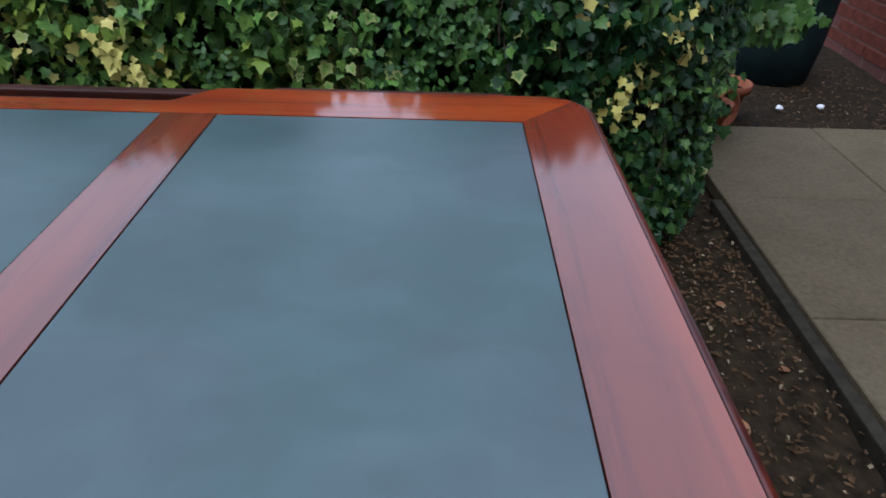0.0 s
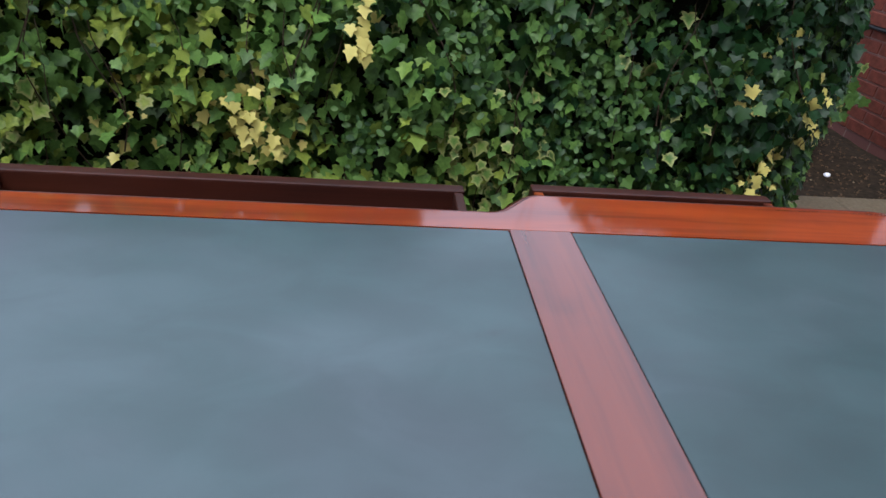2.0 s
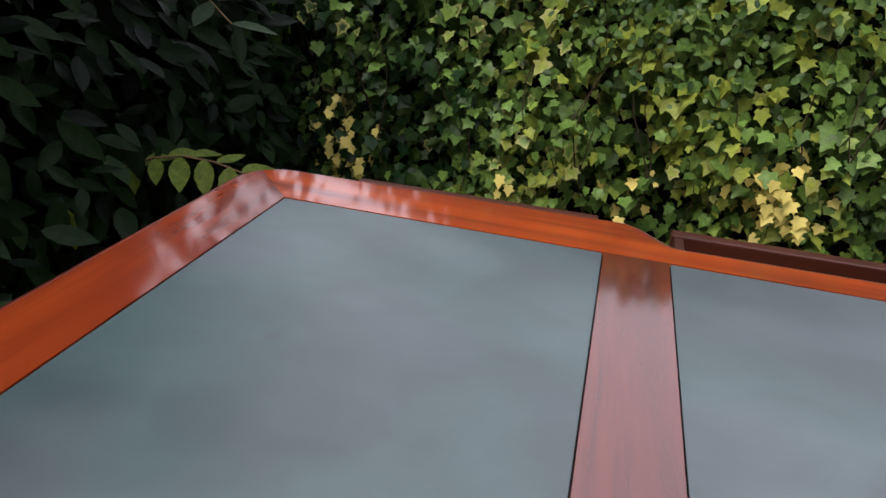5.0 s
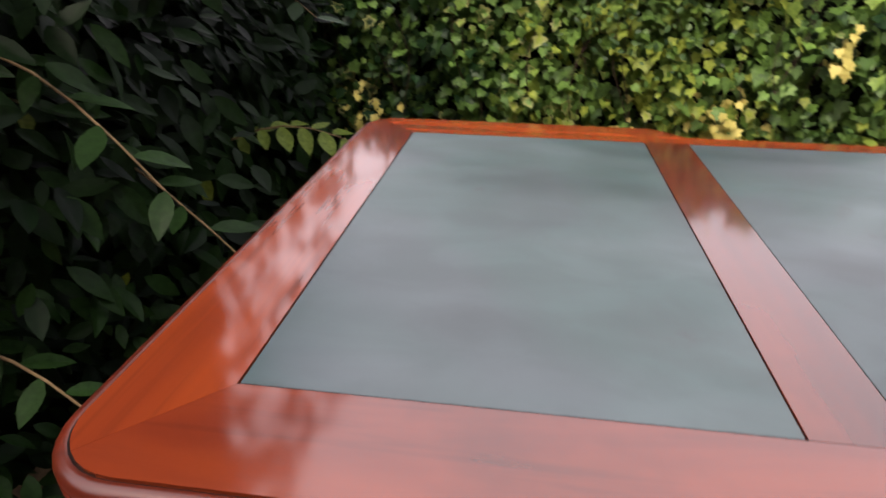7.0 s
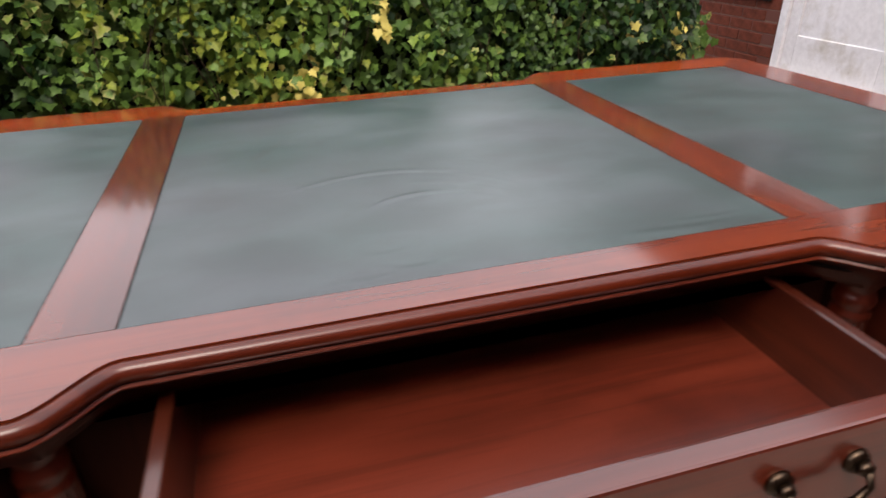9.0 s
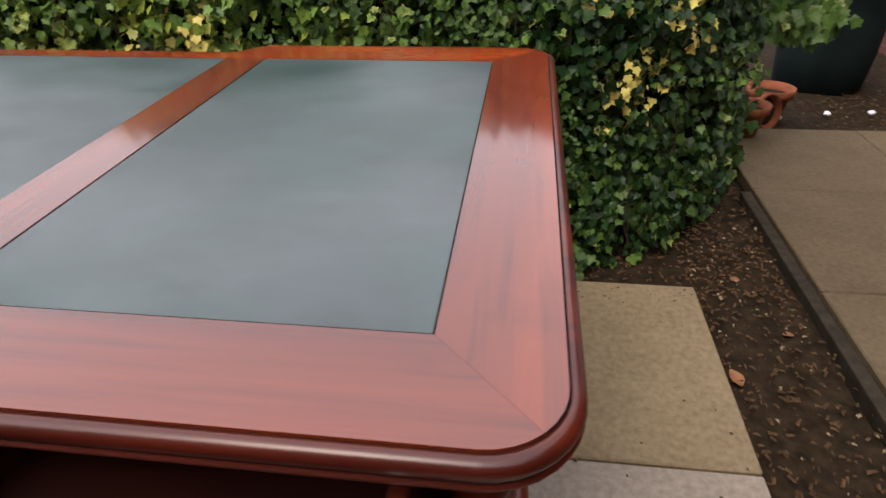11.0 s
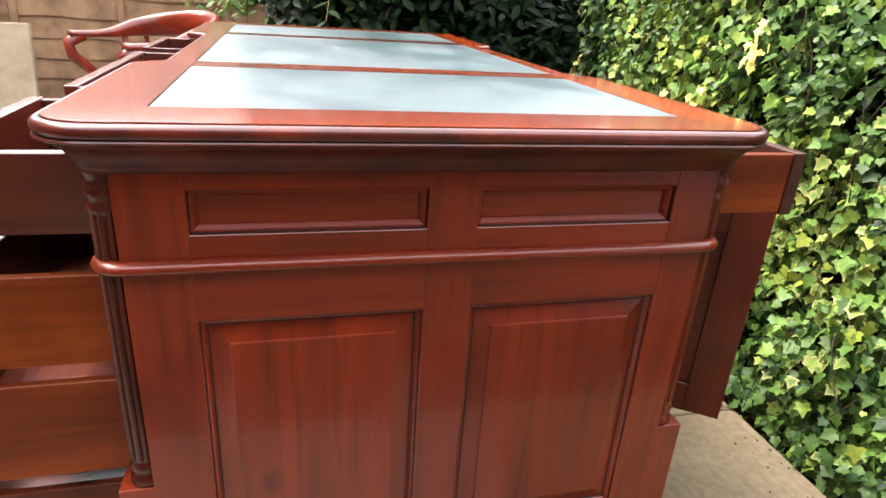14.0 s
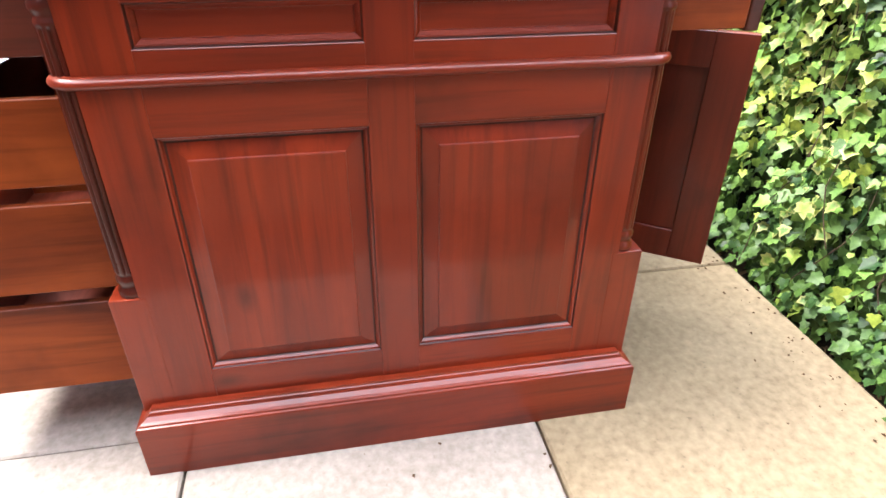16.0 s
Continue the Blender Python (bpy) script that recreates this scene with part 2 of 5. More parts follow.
def leaf_mat(name, lo, hi, edge, rough=0.42, spec=0.20, cream=(0.29, 0.31, 0.10)):
    """Green leaf with a paler rim by the mesh's own rim and variegation values."""
    m, nt, p = nodes_of(name)
    at = nt.nodes.new("ShaderNodeAttribute")
    at.attribute_name = "leaf"
    sep = nt.nodes.new("ShaderNodeSeparateColor")
    nt.links.new(at.outputs["Color"], sep.inputs[0])
    rim, vari, hue = sep.outputs[0], sep.outputs[1], sep.outputs[2]
    green = ramp(nt, hue, [(0.0, lo), (0.75, hi), (1.0, (0.235, 0.30, 0.045))])
    n = noise_tex(nt, 60, 3)
    green = mix(nt, green, ramp(nt, noise_tex(nt, 95, 4, None, 0.65), [(0.30, (0.62, 0.66, 0.6)), (0.52, (1, 1, 1)), (0.70, (1.35, 1.28, 1.3))]), 1.0, "MULTIPLY")
    w = nt.nodes.new("ShaderNodeMath")
    w.operation = "MULTIPLY_ADD"
    nt.links.new(n, w.inputs[0])
    w.inputs[1].default_value = 1.0
    nt.links.new(rim, w.inputs[2])
    f = nt.nodes.new("ShaderNodeMapRange")
    f.inputs[1].default_value, f.inputs[2].default_value = 0.78, 1.35
    nt.links.new(w.outputs[0], f.inputs[0])
    fa = nt.nodes.new("ShaderNodeMath")
    fa.operation = "MULTIPLY"
    nt.links.new(f.outputs[0], fa.inputs[0])
    nt.links.new(vari, fa.inputs[1])
    full = nt.nodes.new("ShaderNodeMath")
    full.operation = "GREATER_THAN"
    full.inputs[1].default_value = 1.5
    nt.links.new(vari, full.inputs[0])
    mx = nt.nodes.new("ShaderNodeMath")
    mx.operation, mx.use_clamp = "MAXIMUM", True
    nt.links.new(fa.outputs[0], mx.inputs[0])
    nt.links.new(full.outputs[0], mx.inputs[1])
    rimcol = mix(nt, cream, edge, full.outputs[0])
    col = mix(nt, green, rimcol, mx.outputs[0])
    nt.links.new(col, p.inputs["Base Color"])
    p.inputs["Roughness"].default_value = rough
    p.inputs["Specular IOR Level"].default_value = spec
    tr = nt.nodes.new("ShaderNodeBsdfTranslucent")
    nt.links.new(col, tr.inputs[0])
    ms = nt.nodes.new("ShaderNodeMixShader")
    ms.inputs[0].default_value = 0.14
    nt.links.new(p.outputs[0], ms.inputs[1])
    nt.links.new(tr.outputs[0], ms.inputs[2])
    nt.links.new(ms.outputs[0], nt.nodes["Material Output"].inputs[0])
    return m


def glass_mat():
    m, nt, p = nodes_of("window_glass")
    p.inputs["Base Color"].default_value = (0.9, 0.95, 0.93, 1)
    p.inputs["Roughness"].default_value, p.inputs["Transmission Weight"].default_value, p.inputs["IOR"].default_value = 0.02, 1.0, 1.5
    return m


LEATHER = leather_mat()
GLASS = glass_mat()
GROOVE = plain("dark_groove", (0.010, 0.005, 0.004), 0.7)
# darker wood for the recessed steps round the end panels
DARK_STEP = wood("dark_moulding_step", "y", (0.049, 0.0084, 0.0028), (0.0245, 0.0042, 0.0021), (0.0098, 0.0028, 0.0014), 0.5, 0.2, 0.3)
BRASS = plain("aged_brass", (0.42, 0.30, 0.13), 0.35, 1.0)
DARK_BRASS = plain("dark_brass", (0.07, 0.05, 0.035), 0.35, 1.0)
SLAB = slab_mat("patio_slab", (0.186, 0.147, 0.090), (0.240, 0.194, 0.124), (0.08, 0.066, 0.046))
PALE_SLAB = slab_mat("pale_patio_slab", (0.2368, 0.2072, 0.1776), (0.2849, 0.2553, 0.222), (0.1406, 0.1221, 0.1036))
PATH_SLAB = slab_mat("path_slab", (0.088, 0.068, 0.041), (0.126, 0.100, 0.064), (0.0462, 0.04356, 0.0363))
KERB = plain("damp_concrete", (0.0294, 0.0252, 0.0182), 0.85, 0, 0.4, 25, 0.6)
SOIL = plain("soil", (0.021, 0.014, 0.0077), 0.9, 0, 0.6, 30, 1.0)
IVY = leaf_mat("ivy_leaf", (0.012, 0.040, 0.011), (0.136, 0.252, 0.050), (0.64, 0.57, 0.16))
SHRUB = leaf_mat("shrub_leaf", (0.0016, 0.0058, 0.0020), (0.0125, 0.034, 0.0078), (0.21, 0.245, 0.07), 0.45, 0.07)
BUSH = leaf_mat("bush_leaf", (0.035, 0.084, 0.021), (0.112, 0.196, 0.049), (0.35, 0.35, 0.14), 0.45)
STEM = plain("ivy_stem", (0.045, 0.030, 0.019), 0.8)
TWIG = plain("shrub_twig", (0.14, 0.098, 0.049), 0.7)
# near-black for sheets that stand in for deep shade
SHADE_DARK = plain("painted_shade", (0.006, 0.008, 0.004), 0.95, 0, 0.5, 18, 1.0)
FENCE = plain("weathered_fence", (0.252, 0.1505, 0.084), 0.8, 0, 0.35, 7, 0.5)
POST = plain("lichened_concrete", (0.35, 0.329, 0.28), 0.85, 0, 0.35, 40, 0.6)
BRICK = plain("red_brick", (0.1054, 0.02852, 0.01736), 0.8, 0, 0.3, 30, 0.5)
def brickwork():
    m, nt, p = nodes_of("brickwork")
    tc = nt.nodes.new("ShaderNodeTexCoord").outputs["Object"]
    sp = nt.nodes.new("ShaderNodeSeparateXYZ")
    cb = nt.nodes.new("ShaderNodeCombineXYZ")
    nt.links.new(tc, sp.inputs[0])
    nt.links.new(sp.outputs[1], cb.inputs[0])
    nt.links.new(sp.outputs[2], cb.inputs[1])
    b = nt.nodes.new("ShaderNodeTexBrick")
    nt.links.new(cb.outputs[0], b.inputs["Vector"])
    b.inputs["Scale"].default_value = 1.0
    b.inputs["Brick Width"].default_value, b.inputs["Row Height"].default_value, b.inputs["Mortar Size"].default_value = 0.225, 0.075, 0.005
    b.inputs["Color1"].default_value, b.inputs["Color2"].default_value = (0.105, 0.0285, 0.0174, 1), (0.074, 0.022, 0.015, 1)
    b.inputs["Mortar"].default_value = (0.118, 0.068, 0.053, 1)
    nt.links.new(b.outputs["Color"], p.inputs["Base Color"])
    p.inputs["Roughness"].default_value = 0.85
    return m


BRICKWORK = brickwork()
WHITE = plain("white_paint", (0.74, 0.75, 0.78), 0.4, 0, 0.06, 8, 0.1)
def grubby():
    m, nt, p = nodes_of("grubby_white_paint")
    n = noise_tex(nt, 3.5, 6, None, 0.7)
    f = noise_tex(nt, 30, 4)
    col = mix(nt, ramp(nt, f, [(0.3, (0.52, 0.53, 0.56)), (0.7, (0.62, 0.63, 0.66))]), (0.30, 0.27, 0.22), ramp(nt, n, [(0.52, (0, 0, 0)), (0.75, (0.75, 0.75, 0.75))]))
    nt.links.new(col, p.inputs["Base Color"])
    p.inputs["Roughness"].default_value = 0.45
    bump(nt, p, f, 0.1)
    return m


GRUBBY = grubby()
STONE_WHITE = plain("painted_sill", (0.52, 0.51, 0.49), 0.6, 0, 0.15, 14, 0.3)
BIN = plain("dark_green_plastic", (0.006, 0.012, 0.012), 0.75, 0, 0.3, 9, 0.1)
TERRA = plain("terracotta", (0.252, 0.084, 0.042), 0.75, 0, 0.25, 25, 0.4)
TAN_SLAB = plain("tan_slab", (0.322, 0.266, 0.175), 0.85, 0, 0.2, 12, 0.4)
CHIP = plain("bark_chip", (0.07, 0.042, 0.021), 0.85, 0, 0.5, 30, 0.5)
DRY = plain("dry_leaf", (0.21, 0.091, 0.035), 0.6, 0, 0.3, 30, 0.4)
PALE = plain("pale_chip", (0.238, 0.189, 0.119), 0.8, 0, 0.3, 30, 0.4)
RED_LEATHER = plain("red_seat", (0.238, 0.0385, 0.021), 0.4, 0, 0.2, 14, 0.15)
BLACK = plain("ledge_gap_black", (0.012, 0.012, 0.012), 0.6)


# ---- mesh helpers ----
def part(name, bm, material, parent=None, label="", smooth=False):
    """Links a bmesh as one mesh object under a thing or a part."""
    bmesh.ops.recalc_face_normals(bm, faces=bm.faces)
    me = bpy.data.meshes.new(name)
    bm.to_mesh(me)
    bm.free()
    me.materials.append(material)
    if smooth:
        me.shade_smooth()
    return link(name, me, parent, label)


def link(name, me, parent=None, label=""):
    ob = new(name, me)
    if parent is not None:
        ob.parent = parent
    if label:
        ob["label"] = label
    return ob


def empty(name, loc, label, category, group="", kind=""):
    ob = new(name)
    ob.empty_display_size = 0.05
    ob.location = loc
    return tagged(ob, label, category, group, kind)


def box(bm, x0, x1, y0, y1, z0, z1, bev=0.0, seg=2):
    vs = [bm.verts.new((x, y, z)) for z in (z0, z1) for y in (y0, y1) for x in (x0, x1)]
    fs = [bm.faces.new([vs[i] for i in q]) for q in ((0, 2, 3, 1), (4, 5, 7, 6), (0, 1, 5, 4), (2, 6, 7, 3), (0, 4, 6, 2), (1, 3, 7, 5))]
    if bev:
        es = list({e for f in fs for e in f.edges})
        bmesh.ops.bevel(bm, geom=es, offset=bev, segments=seg, affect="EDGES", profile=0.6)
    return vs


def one_box(*a, **k):
    bm = bmesh.new()
    box(bm, *a, **k)
    return bm


def prism(bm, pts, z0, z1):
    rings = [[bm.verts.new((x, y, z0)) for x, y in pts]]
    rings.append([bm.verts.new((x, y, z1)) for x, y in pts])
    n = len(pts)
    for i in range(n):
        bm.faces.new((rings[0][i], rings[0][(i + 1) % n], rings[1][(i + 1) % n], rings[1][i]))
    bm.faces.new(rings[1])
    bm.faces.new(list(reversed(rings[0])))


def normals_of(pts):
    out = []
    n = len(pts)
    for i in range(n):
        a, b, c = Vector(pts[i - 1]), Vector(pts[i]), Vector(pts[(i + 1) % n])
        d1, d2 = (b - a).normalized(), (c - b).normalized()
        n1, n2 = Vector((d1.y, -d1.x)), Vector((d2.y, -d2.x))
        m = (n1 + n2).normalized()
        out.append(m / max(0.5, m.dot(n1)))
    return out


def sweep(bm, pts, profile, cap_top=False, cap_bottom=False):
    """Rings of a closed counter-clockwise outline, each (outward offset, z)."""
    ns = normals_of(pts)
    rings = [[bm.verts.new((p[0] + o * m.x, p[1] + o * m.y, z)) for p, m in zip(pts, ns)] for o, z in profile]
    n = len(pts)
    for r, s in zip(rings, rings[1:]):
        for i in range(n):
            bm.faces.new((r[i], r[(i + 1) % n], s[(i + 1) % n], s[i]))
    if cap_bottom:
        bm.faces.new(rings[0])
    if cap_top:
        bm.faces.new(rings[-1])
    return rings


def lathe(bm, prof, seg=24, cx=0.0, cy=0.0, flutes=0, caps=True):
    """prof: (z, radius, flute depth)."""
    rings = []
    for z, r, *fl in prof:
        d = fl[0] if fl else 0.0
        ring = []
        for i in range(seg):
            a = 2 * math.pi * i / seg
            rr = r - d * max(0.0, math.cos(flutes * a)) ** 0.7 if d else r
            ring.append(bm.verts.new((cx + rr * math.cos(a), cy + rr * math.sin(a), z)))
        rings.append(ring)
    for r, s in zip(rings, rings[1:]):
        for i in range(seg):
            bm.faces.new((r[i], r[(i + 1) % seg], s[(i + 1) % seg], s[i]))
    if caps:
        bm.faces.new(rings[0])
        bm.faces.new(rings[-1])


def tube(bm, pts, radii, seg=8):
    """A tapered tube along a line of points."""
    rings = []
    for i, p in enumerate(pts):
        a, b = Vector(pts[max(i - 1, 0)]), Vector(pts[min(i + 1, len(pts) - 1)])
        d = (b - a).normalized()
        u = d.orthogonal().normalized()
        if rings:
            u = (last - d * last.dot(d)).normalized()
        last = u
        v = d.cross(u)
        r = radii[i] if isinstance(radii, (list, tuple)) else radii
        rings.append([bm.verts.new(Vector(p) + r * (math.cos(k * 2 * math.pi / seg) * u + math.sin(k * 2 * math.pi / seg) * v)) for k in range(seg)])
    for r, s in zip(rings, rings[1:]):
        for k in range(seg):
            bm.faces.new((r[k], r[(k + 1) % seg], s[(k + 1) % seg], s[k]))
    bm.faces.new(rings[0])
    bm.faces.new(rings[-1])


def rounded_rect(x0, x1, y0, y1, r, n=6):
    pts = []
    for cx, cy, a0 in ((x1 - r, y0 + r, -90), (x1 - r, y1 - r, 0), (x0 + r, y1 - r, 90), (x0 + r, y0 + r, 180)):
        for k in range(n + 1):
            a = radians(a0 + 90 * k / n)
            pts.append((cx + r * math.cos(a), cy + r * math.sin(a)))
    return pts

# ---- the ground ----
soil_bm = bmesh.new()
NX, NY = 120, 120
grid = {}
for i in range(NX + 1):
    for j in range(NY + 1):
        x, y = -3.4 + 6.8 * i / NX, -4.0 + 8.0 * j / NY
        z = -0.055 + 0.018 * noise.noise(Vector((x * 3, y * 3, 0))) + 0.012 * noise.noise(Vector((x * 14, y * 14, 3)))
        grid[i, j] = soil_bm.verts.new((x, y, z))
for i in range(NX):
    for j in range(NY):
        soil_bm.faces.new((grid[i, j], grid[i + 1, j], grid[i + 1, j + 1], grid[i, j + 1]))
far = [soil_bm.verts.new((x, y, -0.06)) for x, y in ((-300, -300), (300, -300), (300, 300), (-300, 300))]
edges = [[grid[i, 0] for i in range(NX + 1)], [grid[NX, j] for j in range(NY + 1)], [grid[NX - i, NY] for i in range(NX + 1)], [grid[0, NY - j] for j in range(NY + 1)]]
for k in range(4):
    soil_bm.faces.new([far[k], far[(k + 1) % 4], *reversed(edges[k])])
ground = part("ground", soil_bm, SOIL, None, "", True)
tagged(ground, "dark damp garden soil littered with bark and leaves", "ground", kind="structure")

patio = empty("patio", (0, 0, 0), "pale buff concrete patio slabs with narrow joints", "pavement", kind="structure")


def slab_piece(x0, x1, y0, y1, top, parent, mat, gap=0.0022):
    bm = one_box(x0 + gap, x1 - gap, y0 + gap, y1 - gap, top - 0.05, top + random.uniform(-0.002, 0.002), bev=0.004, seg=1)
    return part("slab", bm, mat, parent)


for y0, y1, xs in ((0.243, 0.892, (1.317, 0.42, -0.49, -1.4)), (-0.359, 0.243, (1.317, 0.41, -0.5, -1.4)), (-0.961, -0.359, (1.317, 0.761, -0.149, -1.06, -1.97)),
                   (-1.563, -0.961, (1.317, 0.42, -0.49, -1.4, -2.3)), (-2.165, -1.563, (1.317, 0.761, -0.149, -1.06, -1.97))):
    for xa, xb in zip(xs, xs[1:]):
        slab_piece(xb, xa, y0, y1, 0.0, patio, SLAB if y0 > 0 else PALE_SLAB)

path = empty("path", (0, 0, 0), "grey-brown concrete slab path along the house wall", "path", kind="structure")
for y0, y1 in ((-1.03, -0.39), (-0.39, 0.26), (0.26, 0.905), (0.905, 1.56), (1.56, 2.2)):
    for x0, x1 in ((1.665, 2.29), (2.29, 2.70), (2.70, 3.08)):
        slab_piece(x0, x1, y0, y1, 0.0, path, PATH_SLAB)
kerb = part("path_edging", one_box(1.625, 1.662, -1.2, 1.56, -0.09, -0.012, bev=0.006), KERB)
tagged(kerb, "dark damp concrete edging beside the slab path", "edging", kind="structure")

# ---- the desk ----


def breakfront(x):
    a = abs(x)
    k = min(1.0, max(0.0, (a - 0.308) / 0.06))
    return 0.368 + 0.047 * k * k * (3 - 2 * k)


def top_outline():
    """The flat of the top as far as its edge groove, counter-clockwise from the near left."""
    xs = [-0.785, -0.6, -0.45] + [-0.372 + 0.008 * i for i in range(9)] + [-0.3, -0.1, 0.1, 0.3] + [0.308 + 0.008 * i for i in range(9)] + [0.45, 0.6, 0.785]
    near = [(x, -breakfront(x)) for x in xs]
    right, n, r = [], 8, 0.05
    for cx, cy, a0 in ((0.785, -0.365, -90), (0.785, 0.365, 0)):
        right += [(cx + r * math.cos(radians(a0 + 90 * k / n)), cy + r * math.sin(radians(a0 + 90 * k / n))) for k in range(n + 1)]
    half = near[1:-1] + right
    return half + [(-x, -y) for x, y in half]


# the far side overhangs a little less
FAR_TRIM = 0.006
OUT = [(x, y - FAR_TRIM if y > 0.3 else y) for x, y in top_outline()]
LX = (0.751, 0.3835, 0.3185)
LY = 0.3265
desk = empty("partners_desk", (0, 0, 0), "large polished red mahogany partners desk with green leather top, drawers open", "desk")

bm = bmesh.new()
prof = [(-0.03, 0.7875), (-0.0004, 0.7875), (0.0007, 0.7864), (0.0017, 0.7886), (0.0048, 0.7886), (0.0086, 0.7868), (0.0108, 0.7835), (0.0112, 0.7800), (0.0104, 0.7765), (0.0084, 0.7742), (0.0080, 0.7726),
        (0.0108, 0.7718), (0.0108, 0.7700), (0.0060, 0.7672), (-0.03, 0.7672)]
sweep(bm, OUT, prof)
for i, f in enumerate(bm.faces):
    if i // len(OUT) in (1, 2, 9):
        f.material_index = 1
part("top_moulding", bm, EDGE, desk, "moulded edge with a dark groove and bead", True).data.materials.append(GROOVE)
bm = bmesh.new()
sweep(bm, OUT, [(-0.02, 0.7674), (0.0056, 0.7674), (-0.0010, 0.7635), (-0.0075, 0.7590), (-0.0130, 0.7535), (-0.0175, 0.7470), (-0.0205, 0.7400), (-0.0220, 0.7330), (-0.06, 0.7330)], cap_top=True)
part("cove_moulding", bm, COVE, desk, "hollow moulding under the top", True)
bm = bmesh.new()
prism(bm, [(x * 0.965, y * 0.93) for x, y in OUT], 0.752, 0.7862)
part("top_board", bm, GROOVE, desk)


def rail(pts, mat):
    bm = bmesh.new()
    ns = normals_of(pts)
    rings = [[bm.verts.new((p[0] - o * m.x, p[1] - o * m.y, z)) for p, m in zip(pts, ns)] for o, z in ((0.00005, 0.7855), (0.00005, TOP - 0.0001), (0.0001, TOP))]
    n = len(pts)
    for r, s in zip(rings, rings[1:]):
        for i in range(n):
            bm.faces.new((r[i], r[(i + 1) % n], s[(i + 1) % n], s[i]))
    bm.faces.new(rings[-1])
    return part("rail", bm, mat, desk)


mid = [i for i, p in enumerate(OUT) if abs(abs(p[0]) - 0.785 - 0.05 * math.cos(radians(45))) < 1e-4 and abs(abs(p[1] + (FAR_TRIM if p[1] > 0 else 0)) - 0.365 - 0.05 * math.sin(radians(45))) < 1e-4]
quad = {(p[0] > 0, p[1] > 0): i for i in mid for p in (OUT[i],)}


def run(i, j):
    n = len(OUT)
    out = [OUT[i]]
    while i != j:
        i = (i + 1) % n
        out.append(OUT[i])
    return out


nl, nr, fr, fl = quad[False, False], quad[True, False], quad[True, True], quad[False, True]
rail(run(nl, nr) + [(LX[0], -LY), (-LX[0], -LY)], TOPWOOD["x"])
rail(run(nr, fr) + [(LX[0], LY), (LX[0], -LY)], TOPWOOD["y"])
rail(run(fr, fl) + [(-LX[0], LY), (LX[0], LY)], FAR_LIT_TOPWOOD)
rail(run(fl, nl) + [(-LX[0], -LY), (-LX[0], LY)], TOPWOOD["y"])
for s in (-1, 1):
    a, b = sorted((s * LX[1], s * LX[2]))
    rail([(a, -LY + 0.0004), (b, -LY + 0.0004), (b, LY - 0.0004), (a, LY - 0.0004)], CROSS)


def leather(x0, x1, creases, step=0.008):
    """An inlaid skin, nearly flat, with raised creases: circle arcs as centre, radius, first and last angle, width, height."""
    bm = bmesh.new()
    nx, ny, g = int((x1 - x0) / step), int(2 * LY / step), 0.0015
    vs = []
    for j in range(ny + 1):
        for i in range(nx + 1):
            x, y = x0 + g + (x1 - x0 - 2 * g) * i / nx, -LY + g + (2 * LY - 2 * g) * j / ny
            h = 0.00010 * noise.noise(Vector((x * 5, y * 7, 0)))
            for cx, cy, rad, a0, a1, w, amp in creases:
                d = math.hypot(x - cx, y - cy) - rad
                if abs(d) < 3 * w:
                    u = (math.degrees(math.atan2(y - cy, x - cx)) % 360 - a0) / (a1 - a0)
                    if 0 < u < 1:
                        h += amp * (math.exp(-(d / w) ** 2) - 0.45 * math.exp(-((d + 1.3 * w) / w) ** 2)) * math.sin(math.pi * u) ** 0.8
            edge = min(i, nx - i, j, ny - j)
            vs.append(bm.verts.new((x, y, TOP - 0.0007 + (h if edge > 1 else 0))))
    w = nx + 1
    for j in range(ny):
        for i in range(nx):
            bm.faces.new((vs[j * w + i], vs[j * w + i + 1], vs[(j + 1) * w + i + 1], vs[(j + 1) * w + i]))
    return part("leather_panel", bm, LEATHER, desk, "dark green leather inlay with faint creases", True)


leather(-LX[0], -LX[1], [])
leather(-LX[2], LX[2], [(-0.065, -0.245, 0.192, 30, 128, 0.0055, 0.00060), (-0.020, -0.245, 0.109, 40, 140, 0.0050, 0.00055), (-0.040, -0.245, 0.145, 35, 90, 0.0045, 0.00035),
                        (0.020, -0.115, 0.082, 25, 100, 0.0045, 0.00030), (-0.092, -0.215, 0.056, 235, 318, 0.0050, 0.00040), (-0.060, -0.20, 0.105, 242, 290, 0.0065, 0.00065),
                        (-0.130, -0.12, 0.195, 256, 292, 0.0065, 0.00060), (0.22, 0.25, 0.562, 261, 277, 0.0065, 0.00050), (0.25, 0.10, 0.398, 262, 279, 0.0050, 0.00040)], 0.003)
leather(LX[1], LX[0], [])


def rect_rings(bm, s, rings, y0, y1, z0, z1, dark=()):
    """Nested rectangles on an end face, each (inset, x); the last is capped; dark steps take the second material."""
    made = []
    for o, x in rings:
        made.append([bm.verts.new((s * x, y, z)) for y, z in ((y0 + o, z0 + o), (y1 - o, z0 + o), (y1 - o, z1 - o), (y0 + o, z1 - o))])
    for k, (r, t) in enumerate(zip(made, made[1:])):
        for i in range(4):
            f = bm.faces.new((r[i], r[(i + 1) % 4], t[(i + 1) % 4], t[i]))
            f.material_index = 1 if k in dark else 0
    bm.faces.new(made[-1])


